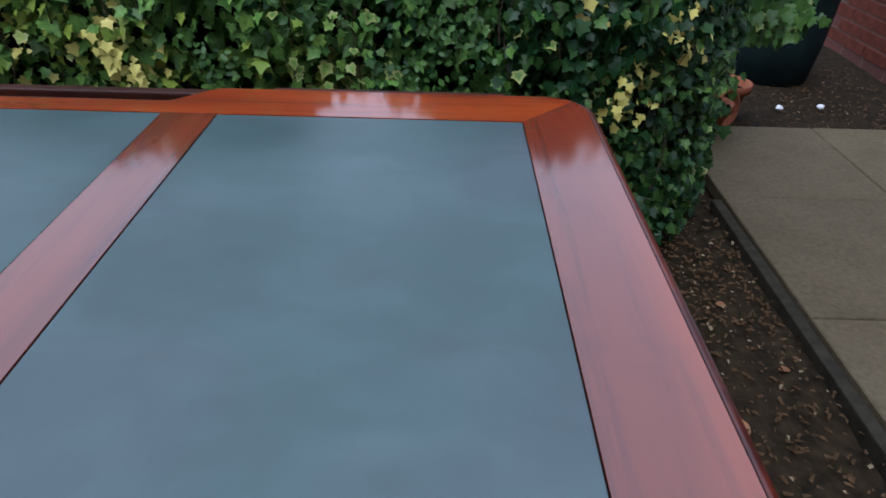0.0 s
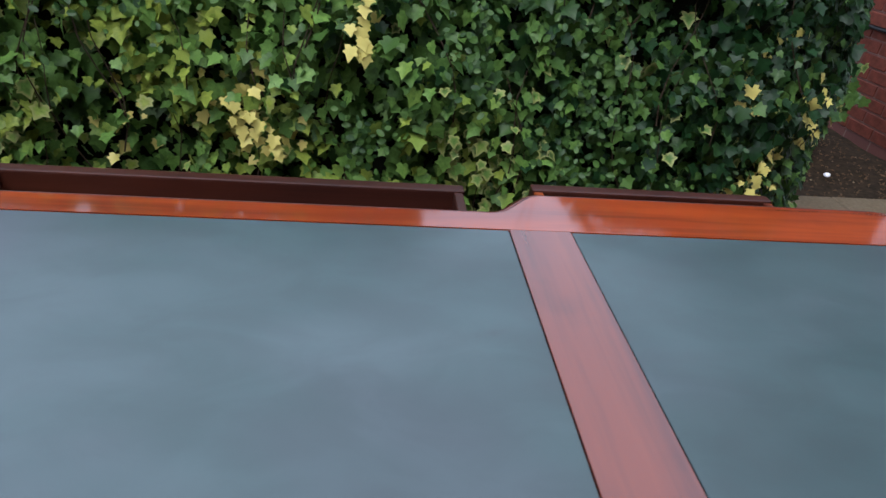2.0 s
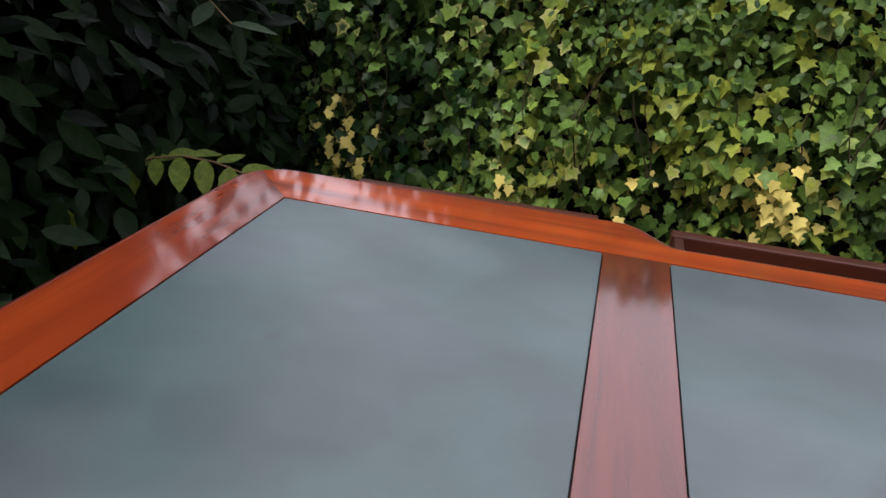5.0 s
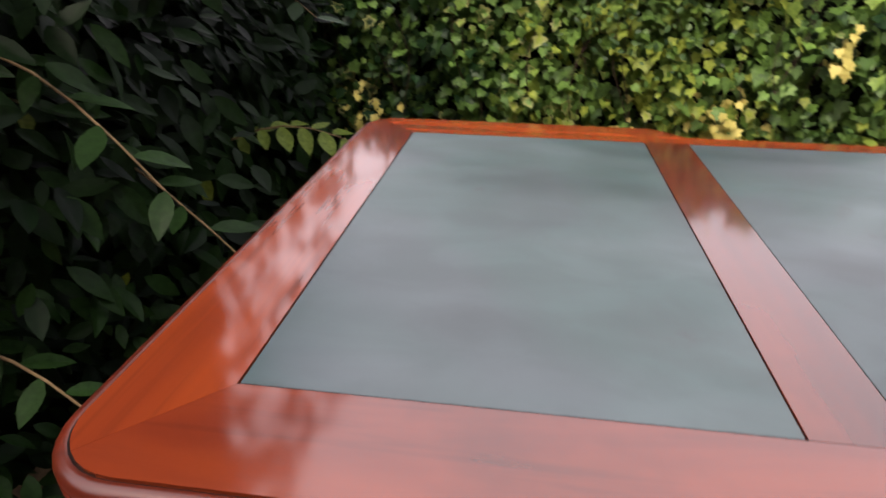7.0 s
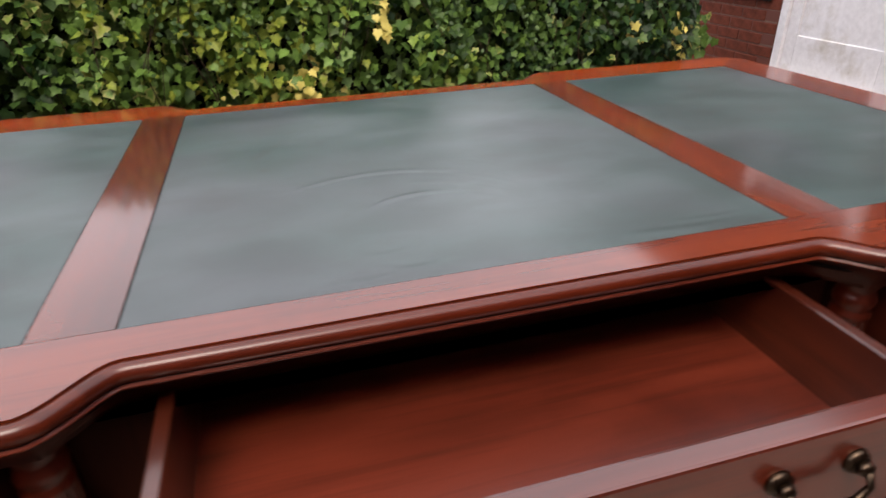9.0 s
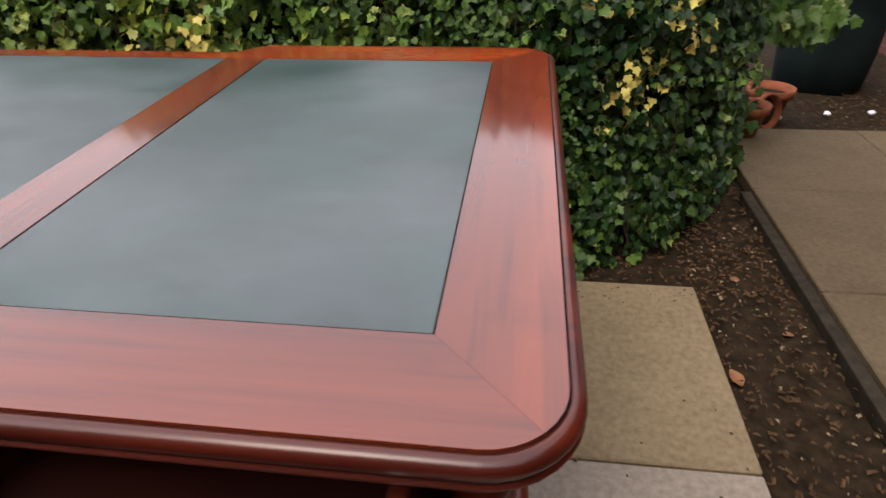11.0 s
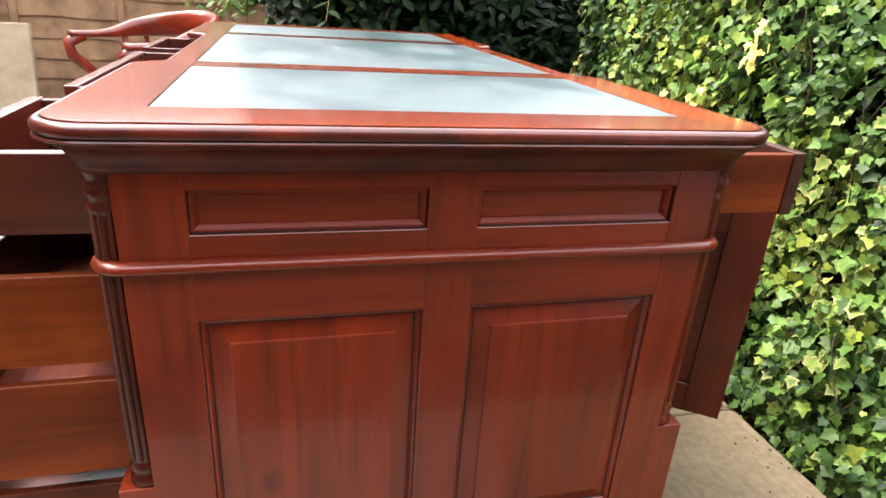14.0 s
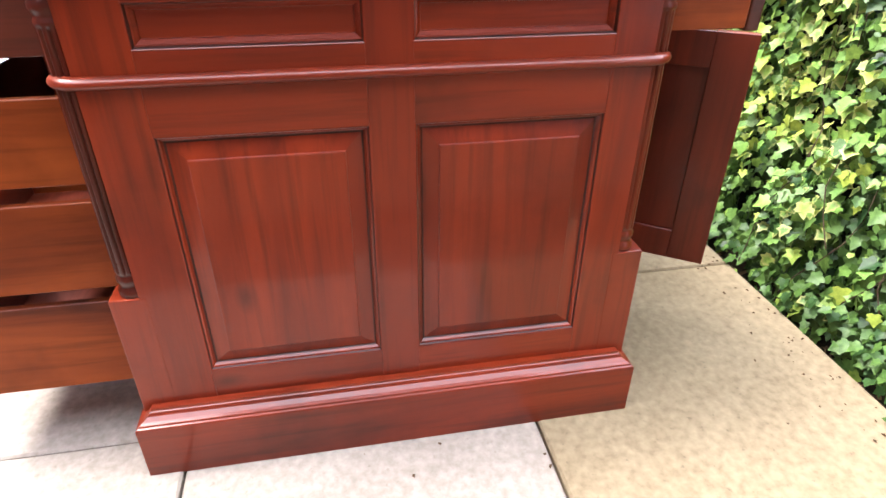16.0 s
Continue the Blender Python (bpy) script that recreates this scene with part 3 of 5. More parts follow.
FACE = 0.807
YS = (-0.351, -0.290, -0.024, 0.036, 0.303, 0.351)
FIELD = [(0.0, FACE), (0.0015, FACE - 0.0008), (0.003, FACE - 0.004), (0.0055, FACE - 0.0052), (0.008, FACE - 0.0085), (0.0095, FACE - 0.010), (0.011, FACE - 0.0100), (0.033, FACE - 0.0045), (0.0335, FACE - 0.0018), (0.0345, FACE - 0.0012)]
FLAT = [(0.0, FACE), (0.0012, FACE - 0.0010), (0.0030, FACE - 0.0060), (0.0050, FACE - 0.0066), (0.0095, FACE - 0.0110), (0.0105, FACE - 0.0140), (0.012, FACE - 0.0142)]


def column_mesh():
    bm = bmesh.new()
    fl = 0.0045
    lathe(bm, [(0.322, 0.0235), (0.327, 0.0245), (0.333, 0.0235), (0.336, 0.0195), (0.341, 0.0190), (0.345, 0.0222), (0.351, 0.0225), (0.355, 0.0195), (0.358, 0.0185), (0.360, 0.0205),
               (0.364, 0.0210, fl), (0.45, 0.0212, fl), (0.60, 0.0212, fl), (0.616, 0.0212, fl), (0.640, 0.0215, fl), (0.684, 0.0215, fl), (0.688, 0.0215), (0.690, 0.0228), (0.694, 0.0228), (0.697, 0.0205),
               (0.700, 0.0200), (0.704, 0.0225), (0.710, 0.0240), (0.716, 0.0225), (0.719, 0.0200), (0.724, 0.0205), (0.730, 0.0240), (0.737, 0.0255)], 96, flutes=12)
    me = bpy.data.meshes.new("column")
    bmesh.ops.recalc_face_normals(bm, faces=bm.faces)
    bm.to_mesh(me)
    bm.free()
    me.materials.append(TURNED)
    me.shade_smooth()
    return me


COLUMN = column_mesh()


def pedestal(s):
    """One pedestal with its share of the frieze; s is the side, -1 or 1."""
    t = 0.012
    for y0, y1 in ((-0.361, YS[1]), (YS[2], YS[3]), (YS[4], 0.361)):
        part("stile", one_box(*sorted((s * (FACE - t), s * FACE)), y0, y1, 0.112, 0.736), MAH["z"], desk)
    for z0, z1 in ((0.112, 0.176), (0.556, 0.661), (0.713, 0.736)):
        for y0, y1 in ((YS[1], YS[2]), (YS[3], YS[4])):
            part("end_rail", one_box(*sorted((s * (FACE - t), s * (FACE - 0.0006))), y0 + 0.0002, y1 - 0.0002, z0, z1), MAH["y"], desk)
    for y0, y1 in ((YS[1], YS[2]), (YS[3], YS[4])):
        bm = bmesh.new()
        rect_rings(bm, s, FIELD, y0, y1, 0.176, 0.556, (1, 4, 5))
        part("raised_panel", bm, MAH["z"], desk, "raised and fielded panel").data.materials.append(DARK_STEP)
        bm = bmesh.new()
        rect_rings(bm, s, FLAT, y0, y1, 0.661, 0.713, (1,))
        part("frieze_panel", bm, MAH["y"], desk).data.materials.append(DARK_STEP)
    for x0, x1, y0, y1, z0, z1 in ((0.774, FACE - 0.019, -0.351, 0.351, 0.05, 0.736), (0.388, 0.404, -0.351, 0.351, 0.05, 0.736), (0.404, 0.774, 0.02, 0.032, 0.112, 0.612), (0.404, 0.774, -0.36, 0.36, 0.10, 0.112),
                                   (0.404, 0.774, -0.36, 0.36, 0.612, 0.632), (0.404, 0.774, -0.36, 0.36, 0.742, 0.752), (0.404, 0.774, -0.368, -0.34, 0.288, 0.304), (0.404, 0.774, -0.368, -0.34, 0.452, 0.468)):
        part("carcass_board", one_box(*sorted((s * x0, s * x1)), y0, y1, z0, z1), SHADED_CASE, desk)
    for sy in (-1, 1):
        for cx in (0.785, 0.383):
            c = link("column", COLUMN, desk, "turned and fluted corner column")
            c.location, c.scale = (s * cx, sy * 0.3705, 0), (0.86, 0.86, 1.0)
            bm = one_box(*sorted((s * (cx - 0.022), s * (cx + 0.0225))), *sorted((sy * 0.351, sy * 0.4025)), 0.10, 0.3215, bev=0.002)
            part("corner_block", bm, MAH["z"], desk)
    bm = bmesh.new()
    o = rounded_rect(*sorted((s * 0.360, s * 0.809)), -0.385, 0.385, 0.026)
    sweep(bm, o, [(-0.03, 0.6190), (0.0, 0.6190), (0.004, 0.6195), (0.0085, 0.6222), (0.0105, 0.6265), (0.0085, 0.6308), (0.004, 0.6335), (0.0, 0.6340), (-0.03, 0.6340)])
    part("belt_moulding", bm, MAH["y"], desk, "half-round belt moulding", True)
    bm = bmesh.new()
    xa, xb = sorted((s * 0.381, s * 0.806))
    sweep(bm, [(xa, -0.375), (xb, -0.375), (xb, 0.375), (xa, 0.375)], [(0.026, 0.0), (0.036, 0.0), (0.036, 0.100), (0.035, 0.1025), (0.032, 0.1035), (0.031, 0.1065), (0.026, 0.1085), (0.019, 0.113), (0.016, 0.118), (0.014, 0.119), (0.013, 0.123), (-0.002, 0.123)])
    part("plinth", bm, MAH["y"], desk, "deep plinth with a moulded upper edge")


for s in (-1, 1):
    pedestal(s)


def handle(parent, x, y, z, sy, mat=DARK_BRASS):
    """A drop handle on two roses; sy is the way that the front faces."""
    bm = bmesh.new()
    for dx in (-0.035, 0.035):
        for k, (r, d) in enumerate(((0.012, 0.002), (0.007, 0.010))):
            a = bmesh.ops.create_cone(bm, cap_ends=True, segments=14, radius1=r, radius2=r * 0.8, depth=0.006)
            bmesh.ops.transform(bm, verts=a["verts"], matrix=Matrix.Translation((x + dx, y + sy * d, z)) @ Matrix.Rotation(radians(90 * -sy), 4, "X"))
    pts = [(x - 0.035, y + sy * 0.013, z), (x - 0.037, y + sy * 0.016, z - 0.012), (x - 0.026, y + sy * 0.016, z - 0.024), (x - 0.010, y + sy * 0.016, z - 0.021), (x, y + sy * 0.017, z - 0.026),
           (x + 0.010, y + sy * 0.016, z - 0.021), (x + 0.026, y + sy * 0.016, z - 0.024), (x + 0.037, y + sy * 0.016, z - 0.012), (x + 0.035, y + sy * 0.013, z)]
    tube(bm, pts, [0.003, 0.003, 0.0035, 0.004, 0.005, 0.004, 0.0035, 0.003, 0.003], 8)
    part("handle", bm, mat, parent, "dark brass drop handle", True)


def drawer(x0, x1, z0, z1, yf, sy, depth, handles, side=SIDE, front=FRONT, bottom=None):
    """An open drawer: box, front and handles. yf: where its front's outer face stands; sy: the way it faces."""
    bm = bmesh.new()
    w = 0.013
    yi, yb = yf - sy * 0.021, yf - sy * depth
    ya, yc = sorted((yi, yb))
    top = z1 - 0.002
    box(bm, x0 + 0.002, x0 + 0.002 + w, ya, yc, z0 + 0.004, top, bev=0.0015, seg=1)
    box(bm, x1 - 0.002 - w, x1 - 0.002, ya, yc, z0 + 0.004, top, bev=0.0015, seg=1)
    box(bm, x0 + 0.002 + w, x1 - 0.002 - w, *sorted((yb, yb + sy * w)), z0 + 0.012, top - 0.006)
    d = part("drawer", bm, side, desk, "open drawer with plain brown sides")
    part("drawer_bottom", one_box(x0 + 0.002 + w, x1 - 0.002 - w, ya, yc, z0 + 0.010, z0 + 0.018), bottom or INSIDE, d)
    part("drawer_front", one_box(x0, x1, *sorted((yf, yi)), z0, z1, bev=0.003), front, d)
    zc = (z0 + z1) / 2
    for hx in handles:
        handle(d, hx, yf, zc + 0.012, sy)
    bm = bmesh.new()
    lathe(bm, [(0.0, 0.007), (0.0015, 0.007), (0.002, 0.006)], 16)
    bmesh.ops.transform(bm, verts=bm.verts, matrix=Matrix.Translation(((x0 + x1) / 2, yf, z1 - 0.03)) @ Matrix.Rotation(radians(90 * sy * -1), 4, "X"))
    part("keyhole", bm, BRASS, d)
    return d


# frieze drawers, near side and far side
drawer(-0.298, 0.298, 0.640, 0.740, -0.541, -1, 0.40, (-0.17, 0.17), SHADED_SIDE)
drawer(0.408, 0.748, 0.640, 0.740, -0.557, -1, 0.40, (0.578,), SHADED_SIDE, FRONT, SHADED_INSIDE)
drawer(-0.748, -0.408, 0.640, 0.740, -0.550, -1, 0.40, (-0.578,), SHADED_SIDE, FRONT, SHADED_INSIDE)
drawer(-0.298, 0.298, 0.640, 0.740, 0.537, 1, 0.40, (-0.17, 0.17), SHADED_FAR_SIDE, SHADED_FAR_FRONT)
drawer(0.394, 0.748, 0.645, 0.740, 0.552, 1, 0.40, (0.578,), SIDE, SHADED_FAR_FRONT)
drawer(-0.748, -0.394, 0.645, 0.740, 0.545, 1, 0.40, (-0.578,), SHADED_FAR_SIDE, SHADED_FAR_FRONT)
# pedestal drawers
for s in (-1, 1):
    for z0, z1, yf in ((0.472, 0.597, -0.560), (0.306, 0.452, -0.65), (0.125, 0.288, -0.69)):
        drawer(*sorted((s * 0.408, s * 0.752)), z0, z1, yf, -1, 0.42, (s * 0.58,))

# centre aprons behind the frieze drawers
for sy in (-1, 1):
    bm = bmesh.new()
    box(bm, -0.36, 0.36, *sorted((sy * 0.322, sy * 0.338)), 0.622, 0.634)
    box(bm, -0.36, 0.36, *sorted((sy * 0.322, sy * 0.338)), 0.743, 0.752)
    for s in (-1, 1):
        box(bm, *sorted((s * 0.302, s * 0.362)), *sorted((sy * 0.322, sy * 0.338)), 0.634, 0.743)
    part("apron", bm, SHADED_CASE, desk)
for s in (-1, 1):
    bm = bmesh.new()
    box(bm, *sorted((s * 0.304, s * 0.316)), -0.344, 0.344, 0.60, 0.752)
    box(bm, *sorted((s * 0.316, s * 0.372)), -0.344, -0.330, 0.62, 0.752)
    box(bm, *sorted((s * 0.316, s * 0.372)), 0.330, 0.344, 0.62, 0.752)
    part("drawer_runner", bm, SHADED_CASE, desk)


def cupboard_door(s, angle):
    """Hinged at the pedestal's inner far corner; angle it stands open."""
    d = bmesh.new()
    w, h, t = 0.330, 0.472, 0.018
    z0 = 0.133
    # frame, drawn closed along +x from the hinge, outer face at y = t
    for x0, x1, a, b in ((0, 0.072, 0, h), (w - 0.072, w, 0, h), (0.072, w - 0.072, 0, 0.066), (0.072, w - 0.072, h - 0.066, h)):
        box(d, x0, x1, 0, t, z0 + a, z0 + b, bev=0.0012, seg=1)
    rot = Matrix.Translation((s * 0.410, 0.405, 0)) @ Matrix.Rotation(radians(angle), 4, "Z")
    if s < 0:
        rot = Matrix.Translation((-0.740, 0.362, 0))
    bmesh.ops.transform(d, verts=d.verts, matrix=rot)
    ob = part("cupboard_door", d, DOORWOOD, desk, "framed cupboard door standing ajar")
    p = one_box(0.067, w - 0.067, 0.006, 0.011, z0 + 0.061, z0 + h - 0.061)
    bmesh.ops.transform(p, verts=p.verts, matrix=rot)
    part("door_panel", p, DOORWOOD, ob)
    c = bmesh.new()
    box(c, w - 0.10, w - 0.075, 0.002, 0.016, z0 + h, z0 + h + 0.003)
    lathe(c, [(z0 + h + 0.003, 0.005), (z0 + h + 0.007, 0.004), (z0 + h + 0.008, 0.001)], 10, w - 0.0875, 0.009)
    bmesh.ops.transform(c, verts=c.verts, matrix=rot)
    part("ball_catch", c, BRASS, ob, "small brass ball catch")
    k = bmesh.new()
    lathe(k, [(0.0, 0.006), (0.010, 0.006), (0.016, 0.013), (0.024, 0.014), (0.030, 0.009)], 16)
    bmesh.ops.transform(k, verts=k.verts, matrix=rot @ Matrix.Translation((w - 0.03, t, z0 + h * 0.6)) @ Matrix.Rotation(radians(-90), 4, "X"))
    part("door_knob", k, MAH["z"], ob, "turned wooden knob", True)


cupboard_door(1, 55)
cupboard_door(-1, 0)

# ---- ivy and shrubs ----
def leaf_outline(kind, rng):
    """Half-spread outline (x across, y along from the stalk) of a leaf of unit length."""
    if kind == "ivy":
        j = lambda s: rng.uniform(-s, s)
        return [(0.0, 0.0), (0.20 + j(.03), -0.10), (0.46 + j(.05), 0.02 + j(.04)), (0.37, 0.24), (0.56 + j(.06), 0.46 + j(.06)), (0.30 + j(.03), 0.56), (0.0, 1.0 + j(.08)),
                (-0.30 + j(.03), 0.56), (-0.56 + j(.06), 0.46 + j(.06)), (-0.37, 0.24), (-0.46 + j(.05), 0.02 + j(.04)), (-0.20 + j(.03), -0.10)]
    if kind == "small":
        return [(0, 0), (0.26, 0.25), (0.33, 0.55), (0.18, 0.88), (0, 1.0), (-0.18, 0.88), (-0.33, 0.55), (-0.26, 0.25)]
    return [(0, 0), (0.11, 0.12), (0.20, 0.32), (0.215, 0.52), (0.15, 0.75), (0.06, 0.92), (0, 1.02), (-0.06, 0.92), (-0.15, 0.75), (-0.215, 0.52), (-0.20, 0.32), (-0.11, 0.12)]


def leaf_geometry(kind, rng, inner=True):
    """Vertices, faces and rim values of one curved leaf about its stalk, facing +z, tip along +y."""
    out = leaf_outline(kind, rng)
    cy = 0.36 if kind == "ivy" else 0.5
    curl, fold, twist = rng.uniform(-0.25, 0.12), rng.uniform(0.05, 0.28), rng.uniform(-0.12, 0.12)
    lift = lambda x, y: fold * abs(x) + curl * y * y + twist * x * y
    vs, rim = [(0, cy, lift(0, cy))], [0.0]
    for x, y in out:
        vs.append((x * 0.55, cy + (y - cy) * 0.55, lift(x * 0.55, cy + (y - cy) * 0.55)))
        rim.append(0.42)
    for x, y in out:
        vs.append((x, y, lift(x, y)))
        rim.append(1.0)
    n = len(out)
    fs = []
    for i in range(n):
        k = (i + 1) % n
        fs.append((0, 1 + i, 1 + k))
        fs.append((1 + i, 1 + n + i, 1 + n + k, 1 + k))
    return np.array(vs), fs, rim


def leaf_pose(pos, size, normal, down, rng):
    """Rotation that faces the leaf along normal with its tip towards down."""
    z = Vector(normal).normalized()
    y = Vector(down)
    y = (y - z * y.dot(z)).normalized()
    x = y.cross(z)
    return np.array([[x[i], y[i], z[i]] for i in range(3)]) * size


def foliage(name, parent, mat, items, kind, rng, label=""):
    """All leaves of a bush in one mesh; items are (place, size, normal, tip, variegation, hue)."""
    shapes = [leaf_geometry(kind, rng) for _ in range(14)]
    V, Fc, col, base = [], [], [], 0
    for pos, size, nrm, down, vari, hue in items:
        vs, fs, rim = rng.choice(shapes)
        m = leaf_pose(pos, size, nrm, down, rng)
        V.append(vs @ m.T + np.array(pos))
        Fc += [tuple(base + i for i in f) for f in fs]
        col += [(r, vari, hue, 1.0) for r in rim]
        base += len(vs)
    me = bpy.data.meshes.new(name)
    me.from_pydata(np.concatenate(V).tolist(), [], Fc)
    at = me.attributes.new("leaf", "FLOAT_COLOR", "POINT")
    at.data.foreach_set("color", np.array(col, dtype=np.float32).ravel())
    me.materials.append(mat)
    me.shade_smooth()
    ob = link(name, me, parent, label)
    ob["kind"] = "stuff"
    return ob


def single_leaves(parent, mat, items, kind, rng):
    """Leaves near the camera, each an object of its own on one of a few shared meshes."""
    pool = {}
    for pos, size, nrm, down, vari, hue in items:
        key = (round(vari), int(hue * 6), rng.randrange(3))
        if key not in pool:
            vs, fs, rim = leaf_geometry(kind, rng)
            me = bpy.data.meshes.new("leaf")
            me.from_pydata(vs.tolist(), [], fs)
            at = me.attributes.new("leaf", "FLOAT_COLOR", "POINT")
            at.data.foreach_set("color", np.array([(r, key[0], (key[1] + 0.5) / 6, 1.0) for r in rim], dtype=np.float32).ravel())
            me.materials.append(mat)
            me.shade_smooth()
            pool[key] = me
        m = leaf_pose(pos, size, nrm, down, rng)
        ob = link("leaf", pool[key], parent)
        ob.matrix_local = Matrix([[*m[i], pos[i]] for i in range(3)] + [[0, 0, 0, 1]])


HEDGE_TOP = 1.95


def hedge_top(x):
    base = float(np.interp(x, (-0.95, -0.72, -0.3, 0.0, 0.27, 0.36, 0.6, 0.68, 0.9, 1.2, 1.5), (1.07, 1.22, 1.24, 1.20, 1.22, 1.07, 1.08, 1.18, 1.20, 1.25, 1.42)))
    return base + 0.035 * noise.noise(Vector((x * 5, 2, 0)))


def hedge_front(x, z):
    """The face of the ivy: y at x along it and height z."""
    y = 1.00 + 0.07 * noise.noise(Vector((x * 2.2, z * 2.6, 0.3))) + 0.035 * noise.noise(Vector((x * 6, z * 6, 5)))
    y -= 0.05 * math.exp(-((x - 0.05) / 0.4) ** 2)
    y -= 0.05 * max(0.0, 1 - z / 0.35) * (1.0 if x > 0.2 else 0.4)
    if x > 0.95:
        y += 0.55 * (x - 0.95) + 0.9 * max(0.0, x - 1.25) ** 1.2
    if x < -0.8:
        y += 0.30 * (-0.8 - x)
    return y


# centres of pale or yellow sprays: x, z, reach, strength, fully yellow
SPRAYS = [(0.148, 0.85, 0.02, 0.6, 1), (-0.10, 0.66, 0.075, 0.7, 1), (-0.02, 0.62, 0.05, 0.6, 1), (-1.02, 0.63, 0.09, 0.6, 1), (-0.55, 0.62, 0.10, 0.35, 0), (1.10, 0.52, 0.10, 0.6, 1),
          (1.02, 0.80, 0.10, 0.2, 1), (0.30, 0.58, 0.10, 0.25, 0), (0.40, 0.47, 0.16, 0.50, 0), (0.40, 0.66, 0.07, 0.35, 0), (0.52, 0.25, 0.12, 0.20, 0), (-0.62, 0.95, 0.12, 0.45, 0), (1.25, 0.66, 0.08, 0.6, 1),
          (-0.30, 0.58, 0.09, 0.4, 1), (0.75, 0.75, 0.08, 0.12, 0)]
rng = random.Random(11)


def variegation(x, z):
    v = rng.random()
    for sx, sz, r, k, full in SPRAYS:
        d = math.hypot(x - sx, (z - sz) * (0.45 if r < 0.04 else 0.8)) / r
        if d < 1.3 and v < k * math.exp(-d * d):
            return 2 if full and rng.random() < 0.75 else 1
    return 1 if rng.random() < 0.012 else 0


hedge = empty("ivy_hedge", (0, 1.1, -0.05), "dense green ivy hedge with cream-edged and yellow leaves", "hedge")
HB = Vector((0, -1.1, 0.05))
items, singles = [], []
for k in range(34500):
    x, z = rng.uniform(-1.75, 1.56), rng.uniform(-0.03, HEDGE_TOP)
    if z > hedge_top(x):
        continue
    hole = noise.noise(Vector((x * 4.2, z * 4.2, 9)))
    deep = rng.random() ** 1.6 * 0.13
    if hole > 0.30 and deep < 0.07 and rng.random() < 0.88:
        continue
    y = hedge_front(x, z) + deep
    size = rng.uniform(0.020, 0.039) * (0.75 if rng.random() < 0.35 else 1.0)
    right_turn = 0.5 if x > 1.1 else 0.0
    nrm = (rng.uniform(-0.95, 0.95) + right_turn, -1 + rng.uniform(-0.1, 0.6), rng.uniform(-0.35, 1.35))
    down = (rng.uniform(-0.8, 0.8), rng.uniform(-0.5, 0.0), -1)
    vari = variegation(x, z)
    # hue also carries light: darker deep in and at the ends, brighter mid-hedge
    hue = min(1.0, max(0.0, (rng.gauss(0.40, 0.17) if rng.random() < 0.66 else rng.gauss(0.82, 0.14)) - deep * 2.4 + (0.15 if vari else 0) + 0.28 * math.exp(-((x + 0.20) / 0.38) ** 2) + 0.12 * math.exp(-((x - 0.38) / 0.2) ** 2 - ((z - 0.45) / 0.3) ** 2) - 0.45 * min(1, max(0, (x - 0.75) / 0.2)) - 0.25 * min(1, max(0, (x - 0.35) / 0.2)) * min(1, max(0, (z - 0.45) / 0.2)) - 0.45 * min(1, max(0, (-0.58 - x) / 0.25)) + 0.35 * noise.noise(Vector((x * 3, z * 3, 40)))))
    if vari == 2:
        size *= 0.85
    it = (tuple(Vector((x, y, z)) + HB), size, nrm, down, float(vari), hue)
    if len(singles) < 240 and deep < 0.03 and -0.5 < x < 1.0 and 0.45 < z < 1.0 and rng.random() < 0.30:
        singles.append(it)
    else:
        items.append(it)
# leaves deeper in, their greens darkened to stand for shade
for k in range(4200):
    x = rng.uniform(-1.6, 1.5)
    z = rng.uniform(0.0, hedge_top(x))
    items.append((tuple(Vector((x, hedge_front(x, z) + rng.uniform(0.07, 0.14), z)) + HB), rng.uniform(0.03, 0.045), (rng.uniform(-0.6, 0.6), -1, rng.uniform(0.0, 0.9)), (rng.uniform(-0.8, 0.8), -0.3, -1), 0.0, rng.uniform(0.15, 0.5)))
# the hedge's top and back
for k in range(6500):
    x = rng.uniform(-1.85, 1.58)
    u = rng.random()
    top_z = hedge_top(x)
    if k % 3:
        y, z = hedge_front(x, top_z) + 0.03 + 0.58 * u, top_z - 0.05 + rng.uniform(-0.02, 0.03)
        nrm, down = (rng.uniform(-0.5, 0.5), rng.uniform(-0.5, 0.5), 1.0), (rng.uniform(-1, 1), rng.uniform(-1, 1), -0.2)
    else:
        z = top_z * u
        y = hedge_front(x, z) + 0.60 + rng.uniform(0.0, 0.05)
        nrm, down = (rng.uniform(-0.5, 0.5), 1.0, rng.uniform(-0.1, 0.9)), (rng.uniform(-0.8, 0.8), 0.3, -1)
    items.append((tuple(Vector((x, y, z)) + HB), rng.uniform(0.035, 0.055), nrm, down, 0.0, rng.uniform(0.2, 0.8)))
# sprays of pale leaves hanging down
for x, z, n in ((0.152, 0.912, 6), (0.136, 0.86, 3), (0.160, 0.83, 2), (-0.09, 0.70, 6), (-0.055, 0.68, 5), (-0.03, 0.63, 3), (0.33, 0.66, 3), (0.40, 0.6, 3), (1.08, 0.60, 6), (-0.98, 0.68, 4), (-1.03, 0.64, 4), (-0.95, 0.60, 3), (-0.60, 0.62, 3)):
    for i in range(n):
        zz = z - i * 0.0185
        xx = x + rng.uniform(-0.013, 0.013)
        singles.append((tuple(Vector((xx, hedge_front(xx, zz) - 0.025, zz)) + HB), rng.uniform(0.020, 0.030), (rng.uniform(-0.5, 0.5), -1, rng.uniform(0.1, 0.7)), (rng.uniform(-0.5, 0.5), -0.2, -1), 2.0 if x < 0.3 or x > 1 else 1.0, 0.6))
